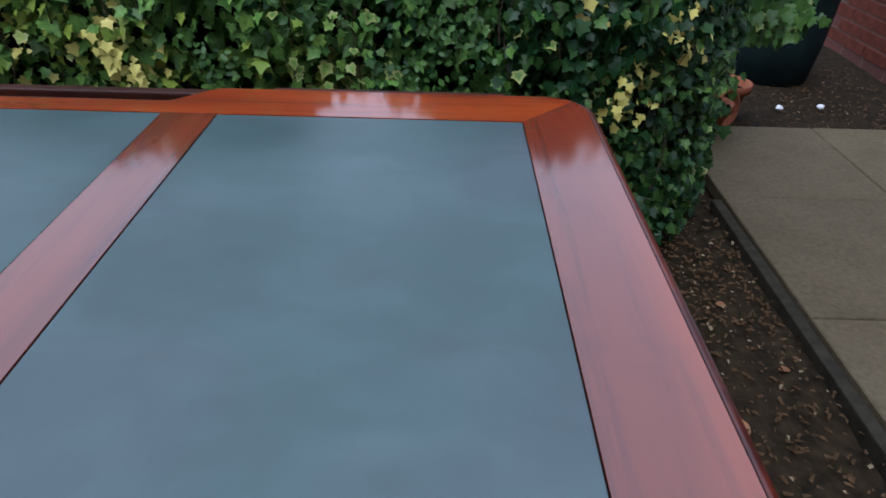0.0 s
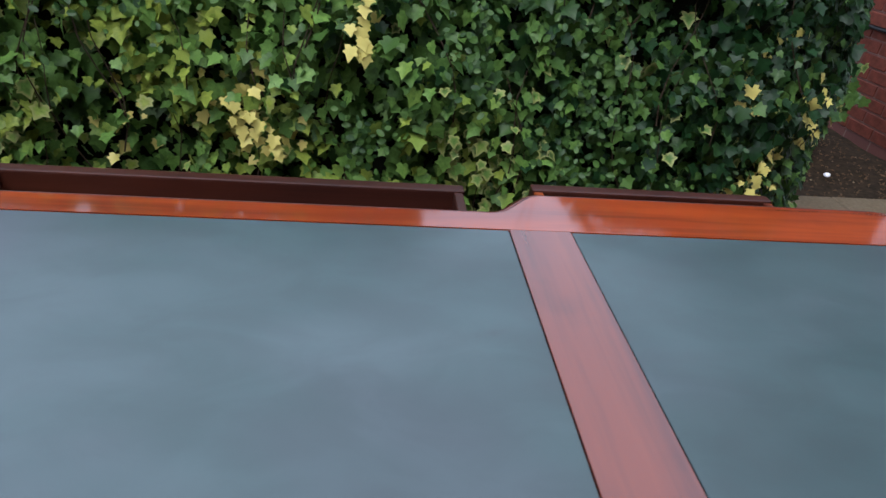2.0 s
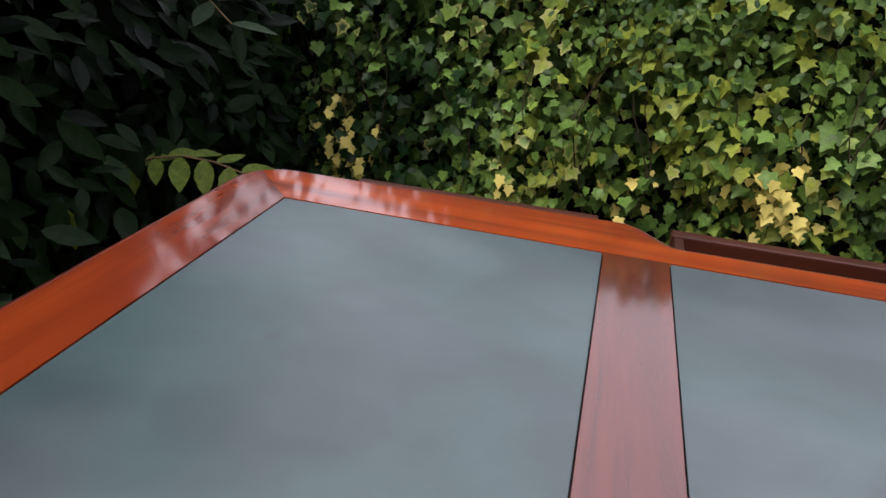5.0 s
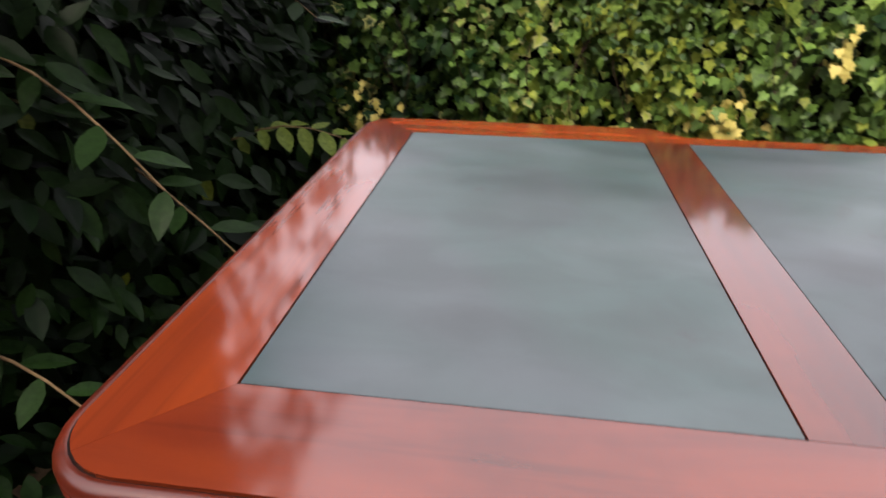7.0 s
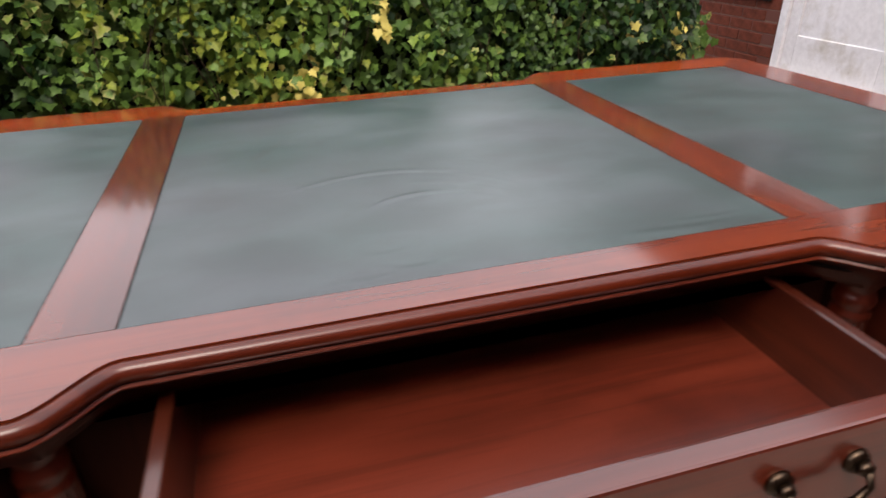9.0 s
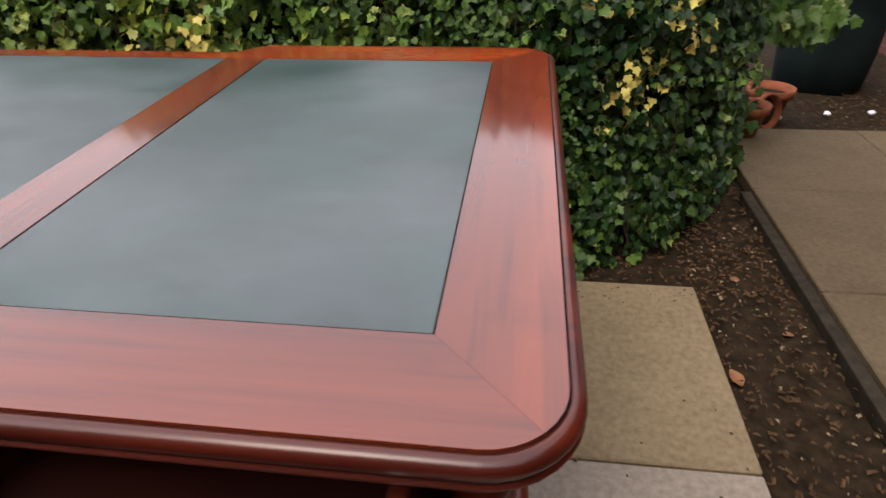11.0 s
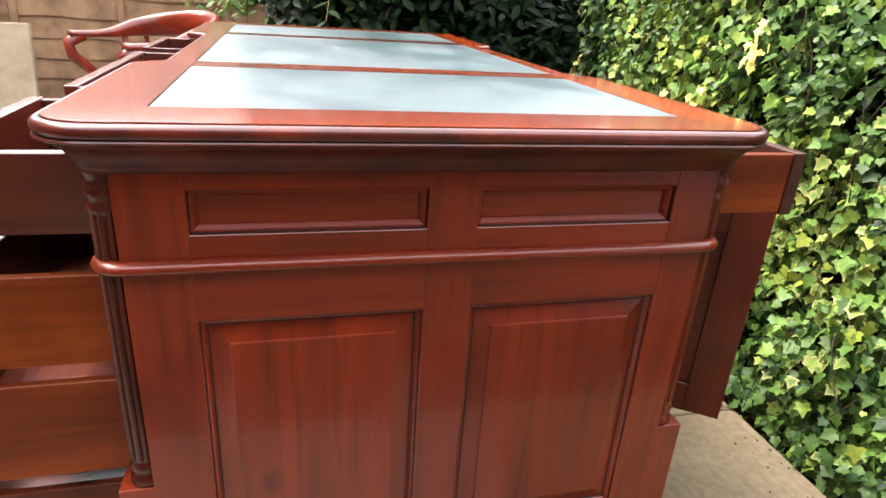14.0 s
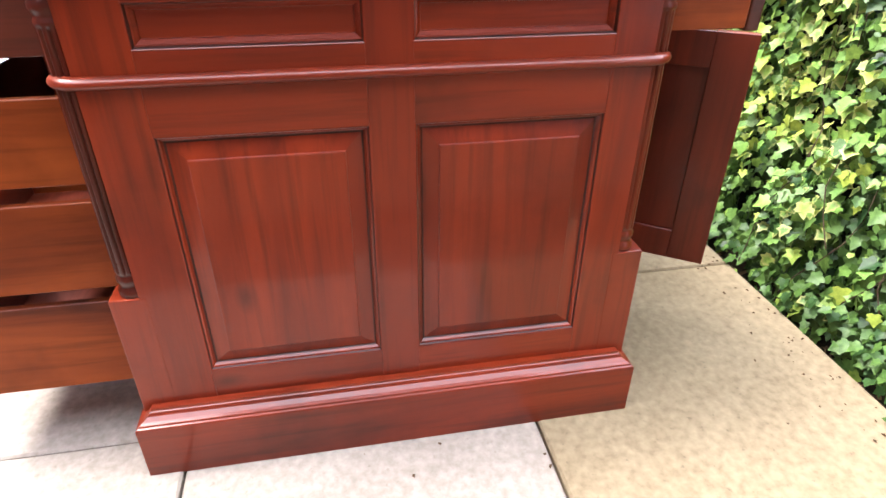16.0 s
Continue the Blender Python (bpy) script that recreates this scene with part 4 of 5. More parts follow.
# low growth creeping over the patio's edge
for k in range(520):
    x = rng.uniform(-0.6, 1.0)
    y = 0.90 + 0.035 * noise.noise(Vector((x * 7, 0, 3))) - abs(rng.gauss(0, 0.030)) + 0.06
    items.append((tuple(Vector((x, y, rng.uniform(0.004, 0.08))) + HB), rng.uniform(0.02, 0.034), (rng.uniform(-0.6, 0.6), -0.7, rng.uniform(0.4, 1.3)), (rng.uniform(-0.9, 0.9), -1.0, rng.uniform(-0.5, 0.1)), 1.0 if rng.random() < 0.05 else 0.0, rng.uniform(0.05, 0.40)))
# a trailing end of the hedge over the soil
for k in range(420):
    u = rng.random()
    x, y, z = 1.42 + 0.62 * u, 1.62 + 0.50 * u + rng.gauss(0, 0.06), 0.66 - 0.10 * u + rng.gauss(0, 0.045) - 0.25 * rng.random() ** 2 * (1 - u)
    items.append((tuple(Vector((x, y, z)) + HB), rng.uniform(0.03, 0.05), (rng.uniform(-0.6, 0.6), -1, rng.uniform(0.0, 1.0)), (rng.uniform(-0.8, 0.8), -0.3, -1), 1.0 if rng.random() < 0.12 else 0.0, rng.uniform(0.05, 0.45)))
for k in range(260):
    x, y, z = min(1.64, 1.56 + rng.gauss(0, 0.07)), 1.80 + rng.gauss(0, 0.08), rng.uniform(-0.02, 0.55)
    items.append((tuple(Vector((x, y, z)) + HB), rng.uniform(0.03, 0.05), (rng.uniform(-0.6, 0.8), -1, rng.uniform(0.0, 1.0)), (rng.uniform(-0.8, 0.8), -0.3, -1), 1.0 if rng.random() < 0.10 else 0.0, rng.uniform(0.0, 0.35)))
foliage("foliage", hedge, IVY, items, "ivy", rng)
single_leaves(hedge, IVY, singles[:300], "ivy", rng)

# a finer-leaved creeper threaded through the ivy
small = []
for cx, cz, rx, rz, n in ((0.64, 0.70, 0.09, 0.16, 190), (0.58, 0.95, 0.12, 0.10, 90), (0.15, 0.64, 0.05, 0.05, 70), (-0.12, 1.0, 0.2, 0.1, 80), (0.85, 0.35, 0.16, 0.20, 260), (0.35, 0.85, 0.06, 0.12, 90), (-0.35, 0.95, 0.2, 0.14, 200)):
    for i in range(n):
        x, z = rng.gauss(cx, rx * 0.6), rng.gauss(cz, rz * 0.6)
        y = hedge_front(x, z) - rng.uniform(0.0, 0.04)
        small.append((tuple(Vector((x, y, z)) + HB), rng.uniform(0.012, 0.021), (rng.uniform(-0.8, 0.8), -1, rng.uniform(0, 1)), (rng.uniform(-1, 1), -0.3, rng.uniform(-1, 1)), 0.0, rng.uniform(0.05, 0.38)))
foliage("fine_foliage", hedge, IVY, small, "small", rng)

bm = bmesh.new()
for k in range(60):
    x, z = rng.uniform(-1.5, 1.3), rng.uniform(0.1, 1.2)
    dx, pts = rng.uniform(-0.12, 0.12), []
    for i in range(7):
        u = i / 6
        xx, zz = x + dx * u + 0.02 * math.sin(6 * u + k), z + 0.34 * (u - 0.5)
        pts.append(tuple(Vector((xx, hedge_front(xx, zz) + 0.005, zz)) + HB))
    tube(bm, pts, [0.0016 - 0.0008 * i / 6 for i in range(7)], 5)
part("stem_growth", bm, STEM, hedge, "thin brown ivy stems")["kind"] = "stuff"
# dark sheet behind the ivy: shade between the leaves painted as a surface
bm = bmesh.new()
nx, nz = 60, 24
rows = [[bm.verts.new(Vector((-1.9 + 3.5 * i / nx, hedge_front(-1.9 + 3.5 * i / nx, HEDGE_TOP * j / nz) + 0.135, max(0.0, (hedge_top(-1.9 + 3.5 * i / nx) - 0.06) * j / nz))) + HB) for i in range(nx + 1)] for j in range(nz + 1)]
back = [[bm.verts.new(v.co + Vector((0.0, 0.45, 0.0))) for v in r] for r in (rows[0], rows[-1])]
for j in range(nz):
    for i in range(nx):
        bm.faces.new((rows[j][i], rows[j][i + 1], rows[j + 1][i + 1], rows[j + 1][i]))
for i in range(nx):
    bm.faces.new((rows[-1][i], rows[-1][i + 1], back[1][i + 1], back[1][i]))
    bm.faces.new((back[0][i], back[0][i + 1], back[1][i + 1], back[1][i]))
part("shade_backing", bm, SHADE_DARK, hedge, "dark sheet standing for the shade behind the leaves", True)

# the dark shrub at the desk's other end
shrub = empty("laurel_shrub", (-1.55, 0.3, -0.05), "dark green broad-leaved shrub crowding the desk end", "shrub")
SB = Vector((1.55, -0.3, 0.05))
items = []


def shrub_top(y):
    return 1.15 + 0.60 * math.exp(-((y - 0.33) / 0.36) ** 4) + 0.40 * math.exp(-((y - 0.42) / 0.1) ** 2) + 0.08 * noise.noise(Vector((y * 6, 0, 0)))


for k in range(7400):
    y = rng.uniform(-0.24, 1.55)
    z = rng.uniform(0.0, shrub_top(y))
    x = -1.10 - 0.10 * noise.noise(Vector((y * 2.5, z * 2.5, 2))) + 0.10 * math.exp(-((z - 1.4) / 0.25) ** 2) - rng.random() ** 1.5 * 0.5
    if y > 0.9:
        x -= 0.05
    if y < 0.0:
        x -= 1.2 * (0.0 - y)
    if z < 1.0 and noise.noise(Vector((y * 3.2, z * 3.2, 31))) > 0.30 and x > -1.3:
        continue
    nrm = (rng.uniform(0.2, 1.0), rng.uniform(-0.8, 0.3), rng.uniform(0.1, 1.1))
    down = (rng.uniform(0, 0.8), rng.uniform(-0.9, 0.9), rng.uniform(-1.0, 0.1))
    items.append((tuple(Vector((x, y, z)) + SB), rng.uniform(0.038, 0.078), nrm, down, 0.0, min(1, max(0, rng.gauss(0.24, 0.20)))))
twigs = bmesh.new()
for (ax, ay, az), (bx, by, bz), n in (((-1.45, 0.25, 0.85), (-0.93, 0.10, 0.62), 11), ((-1.4, 0.75, 1.05), (-1.0, 0.62, 0.93), 9), ((-1.45, 1.1, 1.20), (-0.80, 1.0, 1.02), 11), ((-1.22, 0.52, 0.675), (-0.90, 0.56, 0.685), 14),
                                     ((-1.35, -0.02, 0.55), (-0.97, -0.14, 0.45), 9), ((-1.4, 0.2, 1.1), (-1.0, 0.35, 1.0), 9), ((-1.3, 0.05, 0.95), (-0.98, -0.02, 0.80), 8)):
    a, b = Vector((ax, ay, az)), Vector((bx, by, bz))
    pts = [tuple(a.lerp(b, i / 6) + Vector((0, 0, 0.05 * math.sin(i / 6 * 3.1))) + SB) for i in range(7)]
    tube(twigs, pts, [0.0026 - 0.0014 * i / 6 for i in range(7)], 6)
    for i in range(n):
        u = 0.15 + 0.85 * i / (n - 1)
        p = a.lerp(b, u) + Vector((0, 0, 0.05 * math.sin(u * 3.1)))
        sd = 1 if i % 2 else -1
        dirn = (b - a).normalized()
        side = dirn.cross(Vector((0, 0, 1))) * sd
        tip = dirn * 0.5 + side + Vector((0, 0, rng.uniform(-0.7, 0.0)))
        items.append((tuple(p + SB), rng.uniform(0.050, 0.080), (side * 0.2 + Vector((0.3, -0.3, 1))).normalized(), tuple(tip), 0.0, 0.83 if abs(az - 0.675) < 0.001 else rng.uniform(0.45, 0.75)))
# its tall crown further back
def crown_top(y):
    return 1.86 + 0.40 * math.exp(-((y - 0.60) / 0.50) ** 4) + 0.62 * math.exp(-((y - 0.78) / 0.07) ** 4) + 0.45 * math.exp(-((y - 1.45) / 0.06) ** 4) + 0.15 * noise.noise(Vector((y * 6, 5, 0)))


for k in range(6400):
    y = rng.uniform(-0.38, 1.85)
    z = rng.uniform(0.9, crown_top(y))
    x = -2.2 - 0.12 * noise.noise(Vector((y * 3, z * 3, 8))) - rng.random() * 0.5
    items.append((tuple(Vector((x, y, z)) + SB), rng.uniform(0.08, 0.13), (rng.uniform(0.0, 1.0), rng.uniform(-0.8, 0.3), rng.uniform(-0.2, 1.0)), (rng.uniform(0, 0.8), rng.uniform(-0.9, 0.9), rng.uniform(-1.0, 0.1)), 0.0, rng.uniform(0.0, 0.4)))
part("twig_growth", twigs, TWIG, shrub, "thin pale brown twigs")["kind"] = "stuff"
foliage("foliage", shrub, SHRUB, items, "laurel", rng)
# dark sheets inside the shrub and crown, painted as their inner shade
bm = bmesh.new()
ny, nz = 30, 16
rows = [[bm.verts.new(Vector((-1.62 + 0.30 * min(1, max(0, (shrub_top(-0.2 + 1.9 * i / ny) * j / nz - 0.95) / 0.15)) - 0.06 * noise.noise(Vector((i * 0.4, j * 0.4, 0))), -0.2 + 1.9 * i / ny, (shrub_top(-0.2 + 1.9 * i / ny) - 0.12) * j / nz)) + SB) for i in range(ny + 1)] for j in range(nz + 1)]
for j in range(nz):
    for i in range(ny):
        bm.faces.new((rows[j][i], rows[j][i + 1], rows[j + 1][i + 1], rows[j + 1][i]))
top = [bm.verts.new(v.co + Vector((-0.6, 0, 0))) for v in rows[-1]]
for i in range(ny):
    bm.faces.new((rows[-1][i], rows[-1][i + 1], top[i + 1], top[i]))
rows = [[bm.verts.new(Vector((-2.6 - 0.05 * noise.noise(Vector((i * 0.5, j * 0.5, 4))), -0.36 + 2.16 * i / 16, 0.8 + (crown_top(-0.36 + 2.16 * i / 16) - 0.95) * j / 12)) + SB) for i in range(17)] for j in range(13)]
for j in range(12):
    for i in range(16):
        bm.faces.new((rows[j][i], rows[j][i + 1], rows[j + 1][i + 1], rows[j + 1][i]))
part("shade_backing", bm, SHADE_DARK, shrub, "dark sheet standing for the shade inside the shrub", True)

# paler bush before the fence
bush = empty("garden_bush", (-2.25, -0.35, -0.05), "loose pale green bush before the fence", "bush")
BB = Vector((2.25, 0.35, 0.05))
items = []
for k in range(3200):
    a, r = rng.uniform(0, 2 * math.pi), rng.random() ** 0.5
    z = rng.uniform(0.0, 1.0)
    w = 0.66 * (1 - 0.5 * max(0, z - 0.45))
    p = Vector((-2.25 + 0.24 * r * math.cos(a), -0.20 + w * r * math.sin(a) * 0.85, 1.15 * z * (1 - 0.12 * r)))
    if noise.noise(p * 5) > 0.22:
        continue
    items.append((tuple(p + BB), rng.uniform(0.035, 0.06), (rng.uniform(-0.3, 1.0), rng.uniform(-0.8, 0.5), rng.uniform(0.1, 1.0)), (rng.uniform(-1, 1), rng.uniform(-1, 1), rng.uniform(-1, 0.3)), 0.0, rng.uniform(0.2, 0.9)))
foliage("foliage", bush, BUSH, items, "laurel", rng)
bm = bmesh.new()
for k in range(9):
    a = k * 0.7
    tip = Vector((-2.25 + 0.15 * math.cos(a), -0.35 + 0.3 * math.sin(a), 0.85))
    tube(bm, [tuple(Vector((-2.25, -0.35, -0.05)).lerp(tip, i / 4) + Vector((0, 0, 0.05 * math.sin(i * 0.8))) + BB) for i in range(5)], [0.009, 0.007, 0.005, 0.004, 0.002], 6)
part("stem_growth", bm, TWIG, bush)["kind"] = "stuff"

# ---- fence, chair and things beyond the desk ----
fence = empty("fence", (-3.05, -1.6, 0), "weathered brown overlapped-board garden fence", "fence")
for i in range(13):
    z0 = 0.02 + i * 0.125
    for k, y0 in enumerate((-2.6, -0.76, 1.08)):
        bm = bmesh.new()
        n, base = 16, []
        for f in (0, 1):
            base.append([bm.verts.new((0.012 * (1 - f) + 0.006, y0 + 1.8 * j / n, z0 + (0.150 if f else 0.006 * math.sin(j * 1.3 + i * 2 + k)))) for j in range(n + 1)])
            base.append([bm.verts.new((0.012 * (1 - f), y0 + 1.8 * j / n, z0 + (0.150 if f else 0.006 * math.sin(j * 1.3 + i * 2 + k)))) for j in range(n + 1)])
        for j in range(n):
            for a, b in ((0, 2), (3, 1), (2, 3), (1, 0)):
                bm.faces.new((base[a][j], base[a][j + 1], base[b][j + 1], base[b][j]))
        part("board", bm, FENCE, fence)
for y in (-2.6, -1.98, -1.37, -0.76, -0.15, 0.45, 1.08):
    part("batten", one_box(0.018, 0.045, y - 0.02, y + 0.02, 0.02, 1.68, bev=0.003, seg=1), FENCE, fence)
part("back_panel", one_box(-0.02, -0.002, -4.2, 4.5, 0.0, 1.66), FENCE, fence)
# unseen wall, added to cut the sky light on drawers and desk end
wall_light_block = part("wall_light_block", one_box(-3.2, 3.1, -3.7, -3.4, -0.1, 4.0), BRICKWORK)
tagged(wall_light_block, "unseen plain brick wall added to hold back sky light", "wall", kind="structure")
post = part("fence_post", one_box(-2.99, -2.87, -1.98, -1.84, -0.06, 1.8, bev=0.01), POST)
tagged(post, "pale lichen-speckled concrete fence post", "post")

lean = bmesh.new()
box(lean, -0.32, 0.32, -0.025, 0.025, 0.0, 0.65, bev=0.01)
lean_ob = part("loose_slab", lean, TAN_SLAB)
lean_ob.matrix_world = Matrix.Translation((-2.32, -1.80, 0.0)) @ Matrix.Rotation(radians(92), 4, "Z") @ Matrix.Rotation(radians(-10), 4, "X")
tagged(lean_ob, "large buff slab standing propped on the patio", "slab")


def captain_chair(loc, turn):
    c = empty("desk_chair", loc, "polished red-brown wooden armchair with curved arms and red seat", "chair")
    c.rotation_euler = (0, 0, radians(turn))
    bm = bmesh.new()
    sweep(bm, rounded_rect(-0.26, 0.26, -0.33, 0.23, 0.09), [(-0.02, 0.415), (0.0, 0.418), (0.012, 0.428), (0.012, 0.446), (0.0, 0.458), (-0.03, 0.463), (-0.06, 0.465)], True, True)
    part("seat", bm, RED_LEATHER, c, "smooth red seat", True)
    for sx in (-1, 1):
        for sy, sp in ((-1, 0.02), (1, 0.06)):
            bm = bmesh.new()
            lathe(bm, [(0.0, 0.016), (0.05, 0.018), (0.12, 0.024), (0.18, 0.018), (0.20, 0.024), (0.22, 0.018), (0.34, 0.024), (0.42, 0.022)], 14)
            for v in bm.verts:
                v.co.x += sx * (0.20 + 0.05 * (1 - v.co.z / 0.42))
                v.co.y += sy * (0.19 + sp * (1 - v.co.z / 0.42))
            part("leg", bm, MAH["z"], c, "", True)
        bm = bmesh.new()
        tube(bm, [(sx * 0.245, -0.16, 0.455), (sx * 0.255, -0.20, 0.53), (sx * 0.265, -0.27, 0.60), (sx * 0.27, -0.278, 0.65), (sx * 0.272, -0.22, 0.678)], [0.017, 0.019, 0.022, 0.024, 0.022], 10)
        part("arm_support", bm, MAH["z"], c, "", True)
        for k, yy in enumerate((-0.06, 0.03)):
            bm = bmesh.new()
            tube(bm, [(sx * 0.22, yy, 0.455), (sx * 0.25, yy, 0.55), (sx * 0.265, yy, 0.675)], [0.010, 0.013, 0.010], 8)
            part("spindle", bm, MAH["z"], c, "", True)
    for x in (-0.14, -0.05, 0.05, 0.14):
        bm = bmesh.new()
        tube(bm, [(x, 0.17, 0.455), (x * 1.05, 0.17, 0.58), (x * 1.1, 0.16, 0.70)], [0.010, 0.013, 0.010], 8)
        part("spindle", bm, MAH["z"], c, "", True)
    # horseshoe arm rail, broad and flat, rising to the back
    bm = bmesh.new()
    rings = []
    for i in range(33):
        u = i / 32
        a = radians(180 * u)
        if u < 0.28 or u > 0.72:
            k = (u / 0.28) if u < 0.28 else (1 - u) / 0.28
            x, y = (1 if u < 0.5 else -1) * 0.272, -0.27 + 0.24 * k
        else:
            b = math.pi * (u - 0.28) / 0.44
            x, y = 0.272 * math.cos(b), -0.03 + 0.20 * math.sin(b)
        rise = max(0.0, math.sin(math.pi * min(1, max(0, (u - 0.10) / 0.80)))) ** 2
        h = 0.030 + 0.09 * rise
        lift = 0.012 * rise
        w = 0.024
        n = Vector((x, y * 0.9 + 0.02, 0)).normalized() if u > 0.2 and u < 0.8 else Vector((1 if u < 0.5 else -1, 0, 0))
        z = 0.668
        sec = []
        for m in range(10):
            q = 2 * math.pi * m / 10
            sec.append(bm.verts.new(Vector((x, y, z + lift + h / 2 + 0.5 * h * math.sin(q))) + n * (w * math.cos(q) )))
        rings.append(sec)
    for r, s in zip(rings, rings[1:]):
        for m in range(10):
            bm.faces.new((r[m], r[(m + 1) % 10], s[(m + 1) % 10], s[m]))
    bm.faces.new(rings[0])
    bm.faces.new(rings[-1])
    part("arm_rail", bm, MAH["x"], c, "curved one-piece arm and back rail", True)
    return c


captain_chair((-1.32, -0.63, 0.0), 33)

# ---- house wall, door and the corner beyond ----
wall = empty("wall_house", (3.1, 1.0, 0), "red brick house wall", "wall", kind="structure")
bm = bmesh.new()
box(bm, 0.004, 0.30, -1.1, 0.70, -0.1, 3.4)
box(bm, 0.004, 0.30, 1.66, 4.2, -0.1, 3.4)
box(bm, 0.004, 0.30, 0.70, 1.66, -0.1, 0.15)
box(bm, 0.004, 0.30, 0.70, 1.66, 2.24, 3.4)
box(bm, 0.20, 0.30, 0.70, 1.66, 0.15, 2.24)
box(bm, 0.004, 0.30, -7.0, -1.1, -0.1, 3.4)
part("core", bm, BRICKWORK, wall)
brick_me = bpy.data.meshes.new("brick")
bm = one_box(0.0, 0.06, -0.1065, 0.1065, 0.0, 0.065, bev=0.003, seg=1)
bm.to_mesh(brick_me)
bm.free()
brick_me.materials.append(BRICK)
count = 0
for row in range(14):
    for col in range(24):
        y = 2.60 - col * 0.225 - (0.1125 if row % 2 else 0)
        if 0.0 < y + 0.0 < 1.72 and row >= 2:
            continue
        if count < 300:
            b = link("brick", brick_me, wall)
            b.location = (rng.uniform(-0.0015, 0.0015), y, 0.0 + row * 0.075)
            count += 1
# white door and its sill
door = empty("door_1", (3.1, 1.84, 0.15), "white painted half-glazed back door, grubby at its foot", "door", kind="structure")
part("door_frame", one_box(-0.03, 0.04, 0.76, 0.82, 0.03, 2.1, bev=0.004), GRUBBY, door)
part("door_frame", one_box(-0.03, 0.04, -0.14, -0.06, 0.03, 2.1, bev=0.004), WHITE, door)
bm = bmesh.new()
for y0, y1, z0, z1 in ((-0.06, 0.05, 0.03, 2.03), (0.67, 0.76, 0.03, 2.03), (0.05, 0.67, 0.03, 0.25), (0.05, 0.67, 0.95, 1.1), (0.05, 0.67, 1.9, 2.03)):
    box(bm, -0.005, 0.035, y0, y1, z0, z1, bev=0.003, seg=1)
leafd = part("door_leaf", bm, GRUBBY, door)
part("door_panel", one_box(0.010, 0.022, 0.045, 0.675, 0.24, 0.96), GRUBBY, leafd)
pane = part("door_pane", one_box(0.012, 0.018, 0.045, 0.675, 1.09, 1.91), GLASS, leafd, "dark window pane")
pane.visible_shadow = False
# black sheet in place of a room: its lack of light painted on
part("room_shade", one_box(0.19, 0.197, -0.14, 0.82, 0.03, 2.09), SHADE_DARK, door, "near-black sheet standing for the unlit room behind the pane")
part("door_sill", one_box(-0.09, 0.02, -0.18, 0.865, -0.03, 0.03, bev=0.006), STONE_WHITE, door, "worn white-painted sill")
ledge = part("wall_ledge", one_box(3.055, 3.1, 2.78, 4.4, 0.60, 0.665, bev=0.004), BRICK)
tagged(ledge, "projecting brick ledge on the house wall", "ledge", kind="structure")
# black tube that stands for the ledge's dark underside
cable = bmesh.new()
tube(cable, [(3.08, 2.78, 0.59), (3.075, 3.2, 0.585), (3.08, 3.7, 0.59), (3.08, 4.3, 0.585)], 0.012, 8)
ledge_gap_ob = part("cable", cable, BLACK)
tagged(ledge_gap_ob, "black strip standing for the shaded gap under the brick ledge", "cable")

binb = bmesh.new()
lathe(binb, [(-0.06, 0.20), (-0.04, 0.225), (0.15, 0.245), (0.35, 0.25), (0.52, 0.25), (0.53, 0.262), (0.56, 0.265), (0.565, 0.25), (0.55, 0.23), (0.30, 0.215), (0.0, 0.19)], 32, caps=True)
bin_ob = part("garden_tub", binb, BIN, None, "", True)
bin_ob.location = (2.44, 3.06, 0.0)
tagged(bin_ob, "large dark green plastic garden tub on the soil", "tub")


def flower_pot(loc, r, tilt, label):
    p = empty("flower_pot", loc, label, "flower pot", "pots by the hedge")
    p.rotation_euler = tilt
    bm = bmesh.new()
    lathe(bm, [(0.0, r * 0.62), (r * 1.25, r * 0.92), (r * 1.27, r * 1.06), (r * 1.65, r * 1.1), (r * 1.66, r * 1.0), (r * 1.2, r * 0.86), (r * 0.2, r * 0.6)], 24)
    part("pot", bm, TERRA, p, "", True)
    bm = bmesh.new()
    lathe(bm, [(r * 1.15, r * 0.86), (r * 1.30, r * 0.86), (r * 1.33, r * 0.4)], 16)
    part("compost", bm, SOIL, p)


flower_pot((1.78, 2.12, 0.0), 0.085, (0, 0, 0), "small terracotta flower pot with dark compost")
flower_pot((1.98, 2.45, -0.05), 0.10, (0, 0, 1), "terracotta flower pot standing on the soil")
flower_pot((1.86, 2.36, 0.03), 0.075, (1.35, 0, 0.6), "terracotta flower pot lying on its side")

# litter on the soil
for k, (x, y) in enumerate(((2.05, 2.46), (2.52, 2.55), (2.30, 2.52), (1.95, 2.30))):
    bm = bmesh.new()
    bmesh.ops.create_icosphere(bm, subdivisions=2, radius=0.017)
    for v in bm.verts:
        v.co *= 1 + 0.35 * noise.noise(v.co * 60 + Vector((k, 0, 0)))
        v.co.z *= 0.7
    ob = part("pebble", bm, WHITE, None, "", True)
    ob.location = (x, y, -0.035 if y > 2.2 else 0.012)
    tagged(ob, "small white stone on the dark soil", "stone", "white stones")
bm = bmesh.new()
rl = random.Random(5)
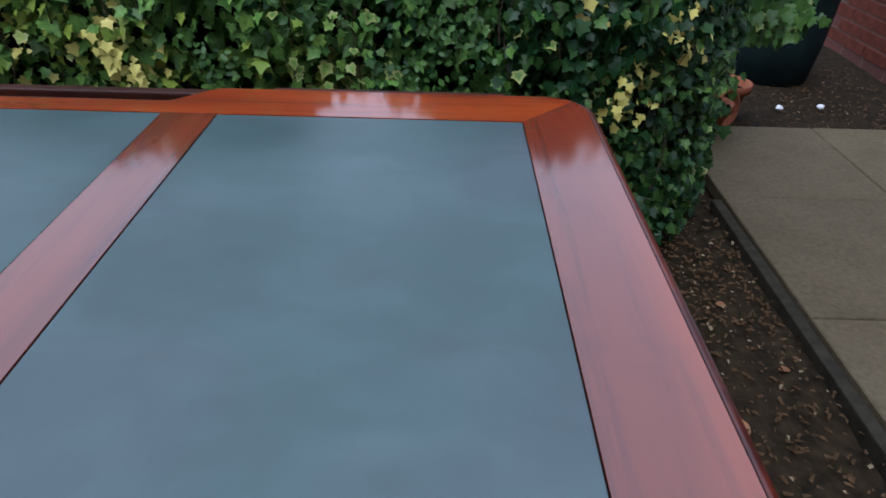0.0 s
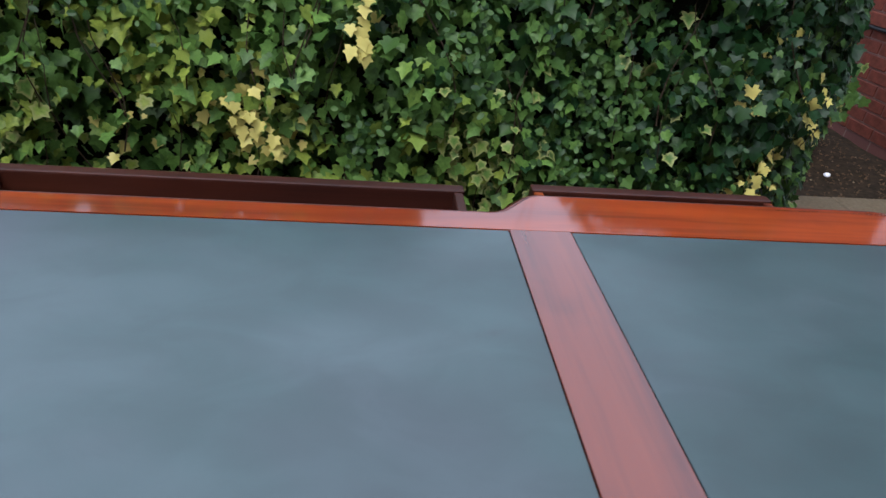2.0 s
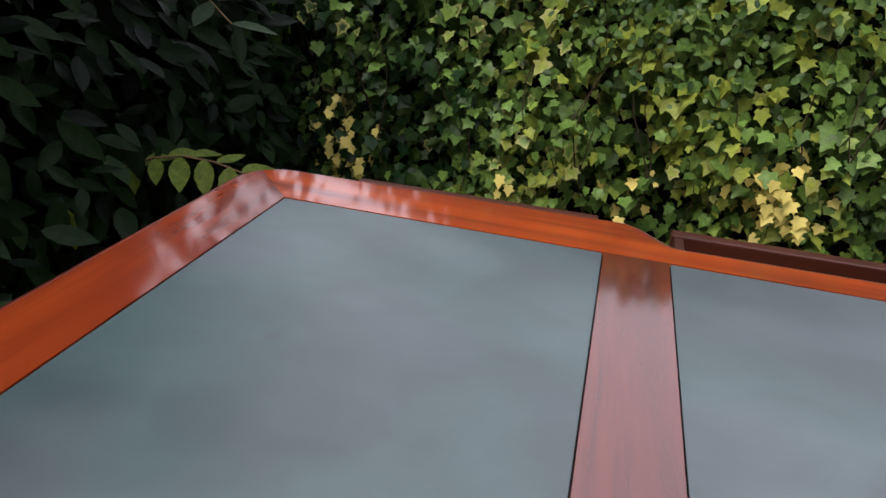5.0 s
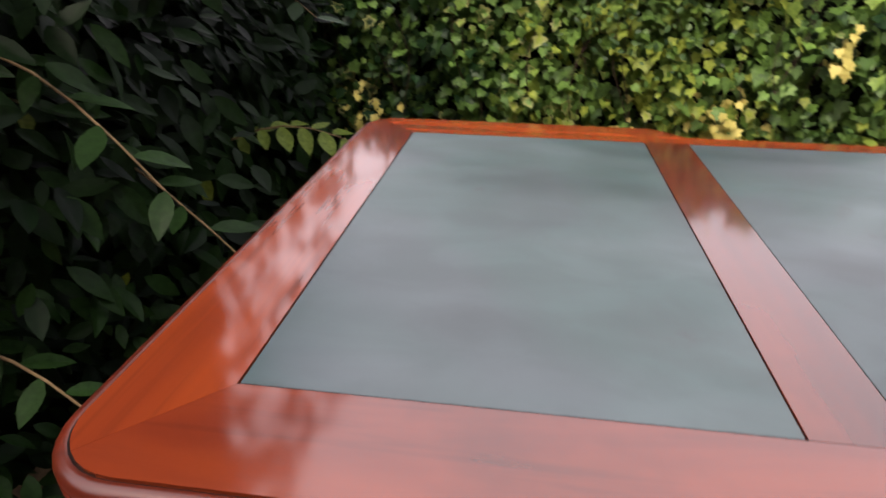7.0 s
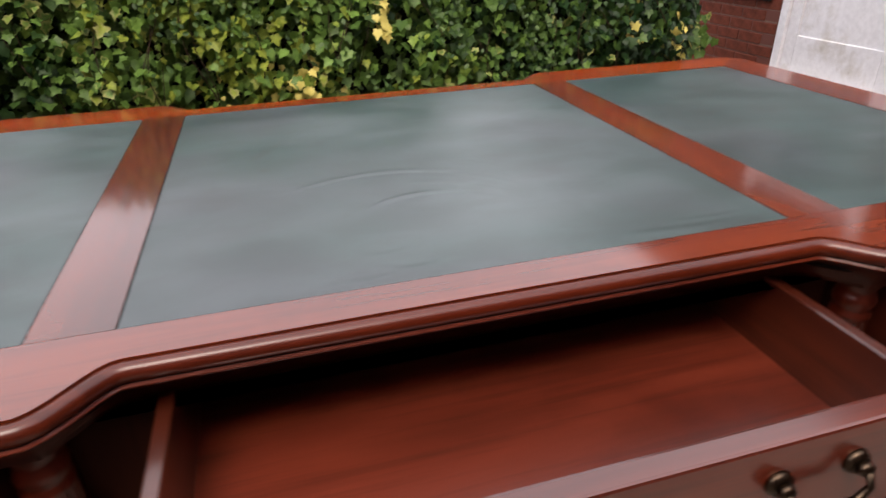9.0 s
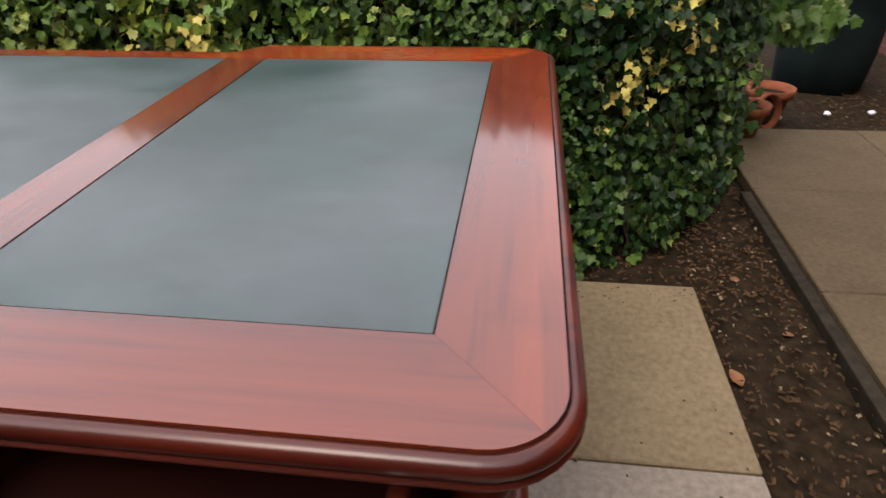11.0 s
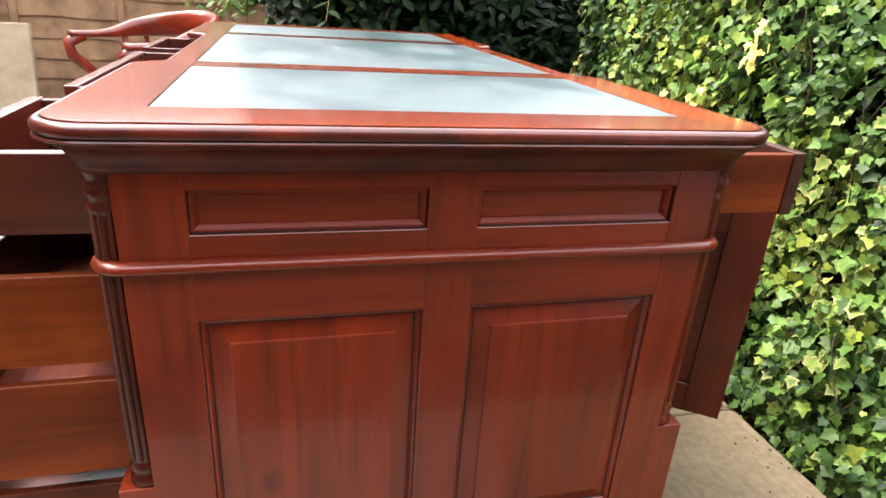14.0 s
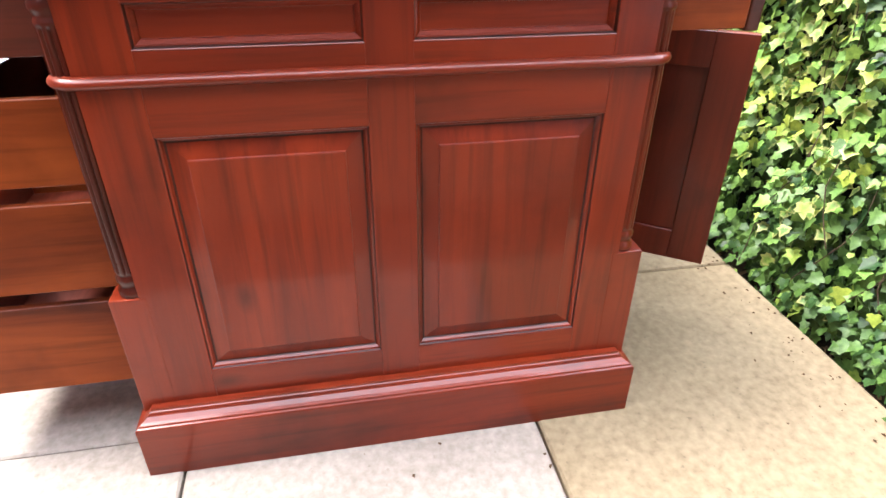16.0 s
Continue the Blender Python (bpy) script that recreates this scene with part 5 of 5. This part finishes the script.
for k in range(3200):
    x, y = rl.uniform(1.32, 1.63), rl.uniform(-1.0, 2.6)
    if k % 3 == 0:
        x, y = rl.uniform(1.2, 3.0), rl.uniform(2.22, 3.2)
    if k % 5 == 0:
        x, y = rl.uniform(0.3, 1.6), rl.uniform(0.9, 1.3)
    s = rl.uniform(0.003, 0.012)
    m = pose(x, y, -0.045 + rl.uniform(0, 0.012), rl.uniform(-25, 25), rl.uniform(-25, 25), rl.uniform(0, 360))
    vs = [bm.verts.new(m @ Vector(p)) for p in ((-s, -s * .4, 0), (s, -s * .3, 0.002), (s * .8, s * .4, 0), (-s * .7, s * .35, 0.003), (0, 0, 0.006))]
    for i in range(4):
        bm.faces.new((vs[i], vs[(i + 1) % 4], vs[4]))
litter = part("bark_litter", bm, CHIP)
tagged(litter, "scattered bark chips and debris on the soil", "litter", kind="stuff")
bm = bmesh.new()
for k in range(160):
    x, y = rl.uniform(1.33, 1.62), rl.uniform(-0.6, 1.7)
    if k % 4 == 0:
        x, y = rl.uniform(1.6, 3.0), rl.uniform(2.25, 3.0)
    s = rl.uniform(0.002, 0.008)
    m = pose(x, y, -0.036 + rl.uniform(0, 0.01), rl.uniform(-30, 30), rl.uniform(-30, 30), rl.uniform(0, 360))
    vs = [bm.verts.new(m @ Vector(p)) for p in ((-s, -s * .5, 0), (s, -s * .4, 0.002), (s * .7, s * .6, 0), (-s * .6, s * .5, 0.003), (0, 0, 0.005))]
    for i in range(4):
        bm.faces.new((vs[i], vs[(i + 1) % 4], vs[4]))
pale = part("pale_litter", bm, PALE)
tagged(pale, "pale wood chips scattered on the soil", "litter", kind="stuff")


def dry_leaf(x, y, z, s, turn):
    r2 = random.Random(int(x * 1000))
    vs, fs, rim = leaf_geometry("laurel", r2)
    me = bpy.data.meshes.new("fallen_leaf")
    vv = vs * s
    vv[:, 0] *= 1.8
    vv[:, 2] *= 1.6
    me.from_pydata(vv.tolist(), [], fs)
    me.materials.append(DRY)
    me.shade_smooth()
    ob = link("fallen_leaf", me)
    ob.location, ob.rotation_euler = (x, y, z), (0.2, 0.1, turn)
    tagged(ob, "curled brown fallen leaf on the soil", "leaf", "fallen leaves")


for x, y, z, s, tn in ((1.36, 0.53, -0.035, 0.05, 0.5), (1.55, 0.75, -0.04, 0.035, 2.0), (1.45, 1.0, -0.035, 0.03, 4.0), (1.49, 0.2, -0.035, 0.03, 1.0)):
    dry_leaf(x, y, z, s, tn)


# crumbs of soil and bits of leaf on the slabs
bm = bmesh.new()
for k in range(230):
    x, y = rl.uniform(-0.6, 1.30), 0.87 - abs(rl.gauss(0, 0.05))
    if k % 3 == 0:
        x, y = rl.uniform(0.85, 1.30), rl.uniform(-1.5, 0.85)
    s = rl.uniform(0.0012, 0.0045)
    m = pose(x, y, 0.0035, rl.uniform(-15, 15), rl.uniform(-15, 15), rl.uniform(0, 360))
    vs = [bm.verts.new(m @ Vector(p)) for p in ((-s, -s * .5, 0), (s, -s * .4, 0), (s * .7, s * .6, 0), (-s * .6, s * .5, 0), (0, 0, s * 0.7))]
    for i in range(4):
        bm.faces.new((vs[i], vs[(i + 1) % 4], vs[4]))
crumbs = part("soil_crumbs", bm, CHIP)
tagged(crumbs, "brown crumbs of soil and leaf on the slabs", "litter", kind="stuff")
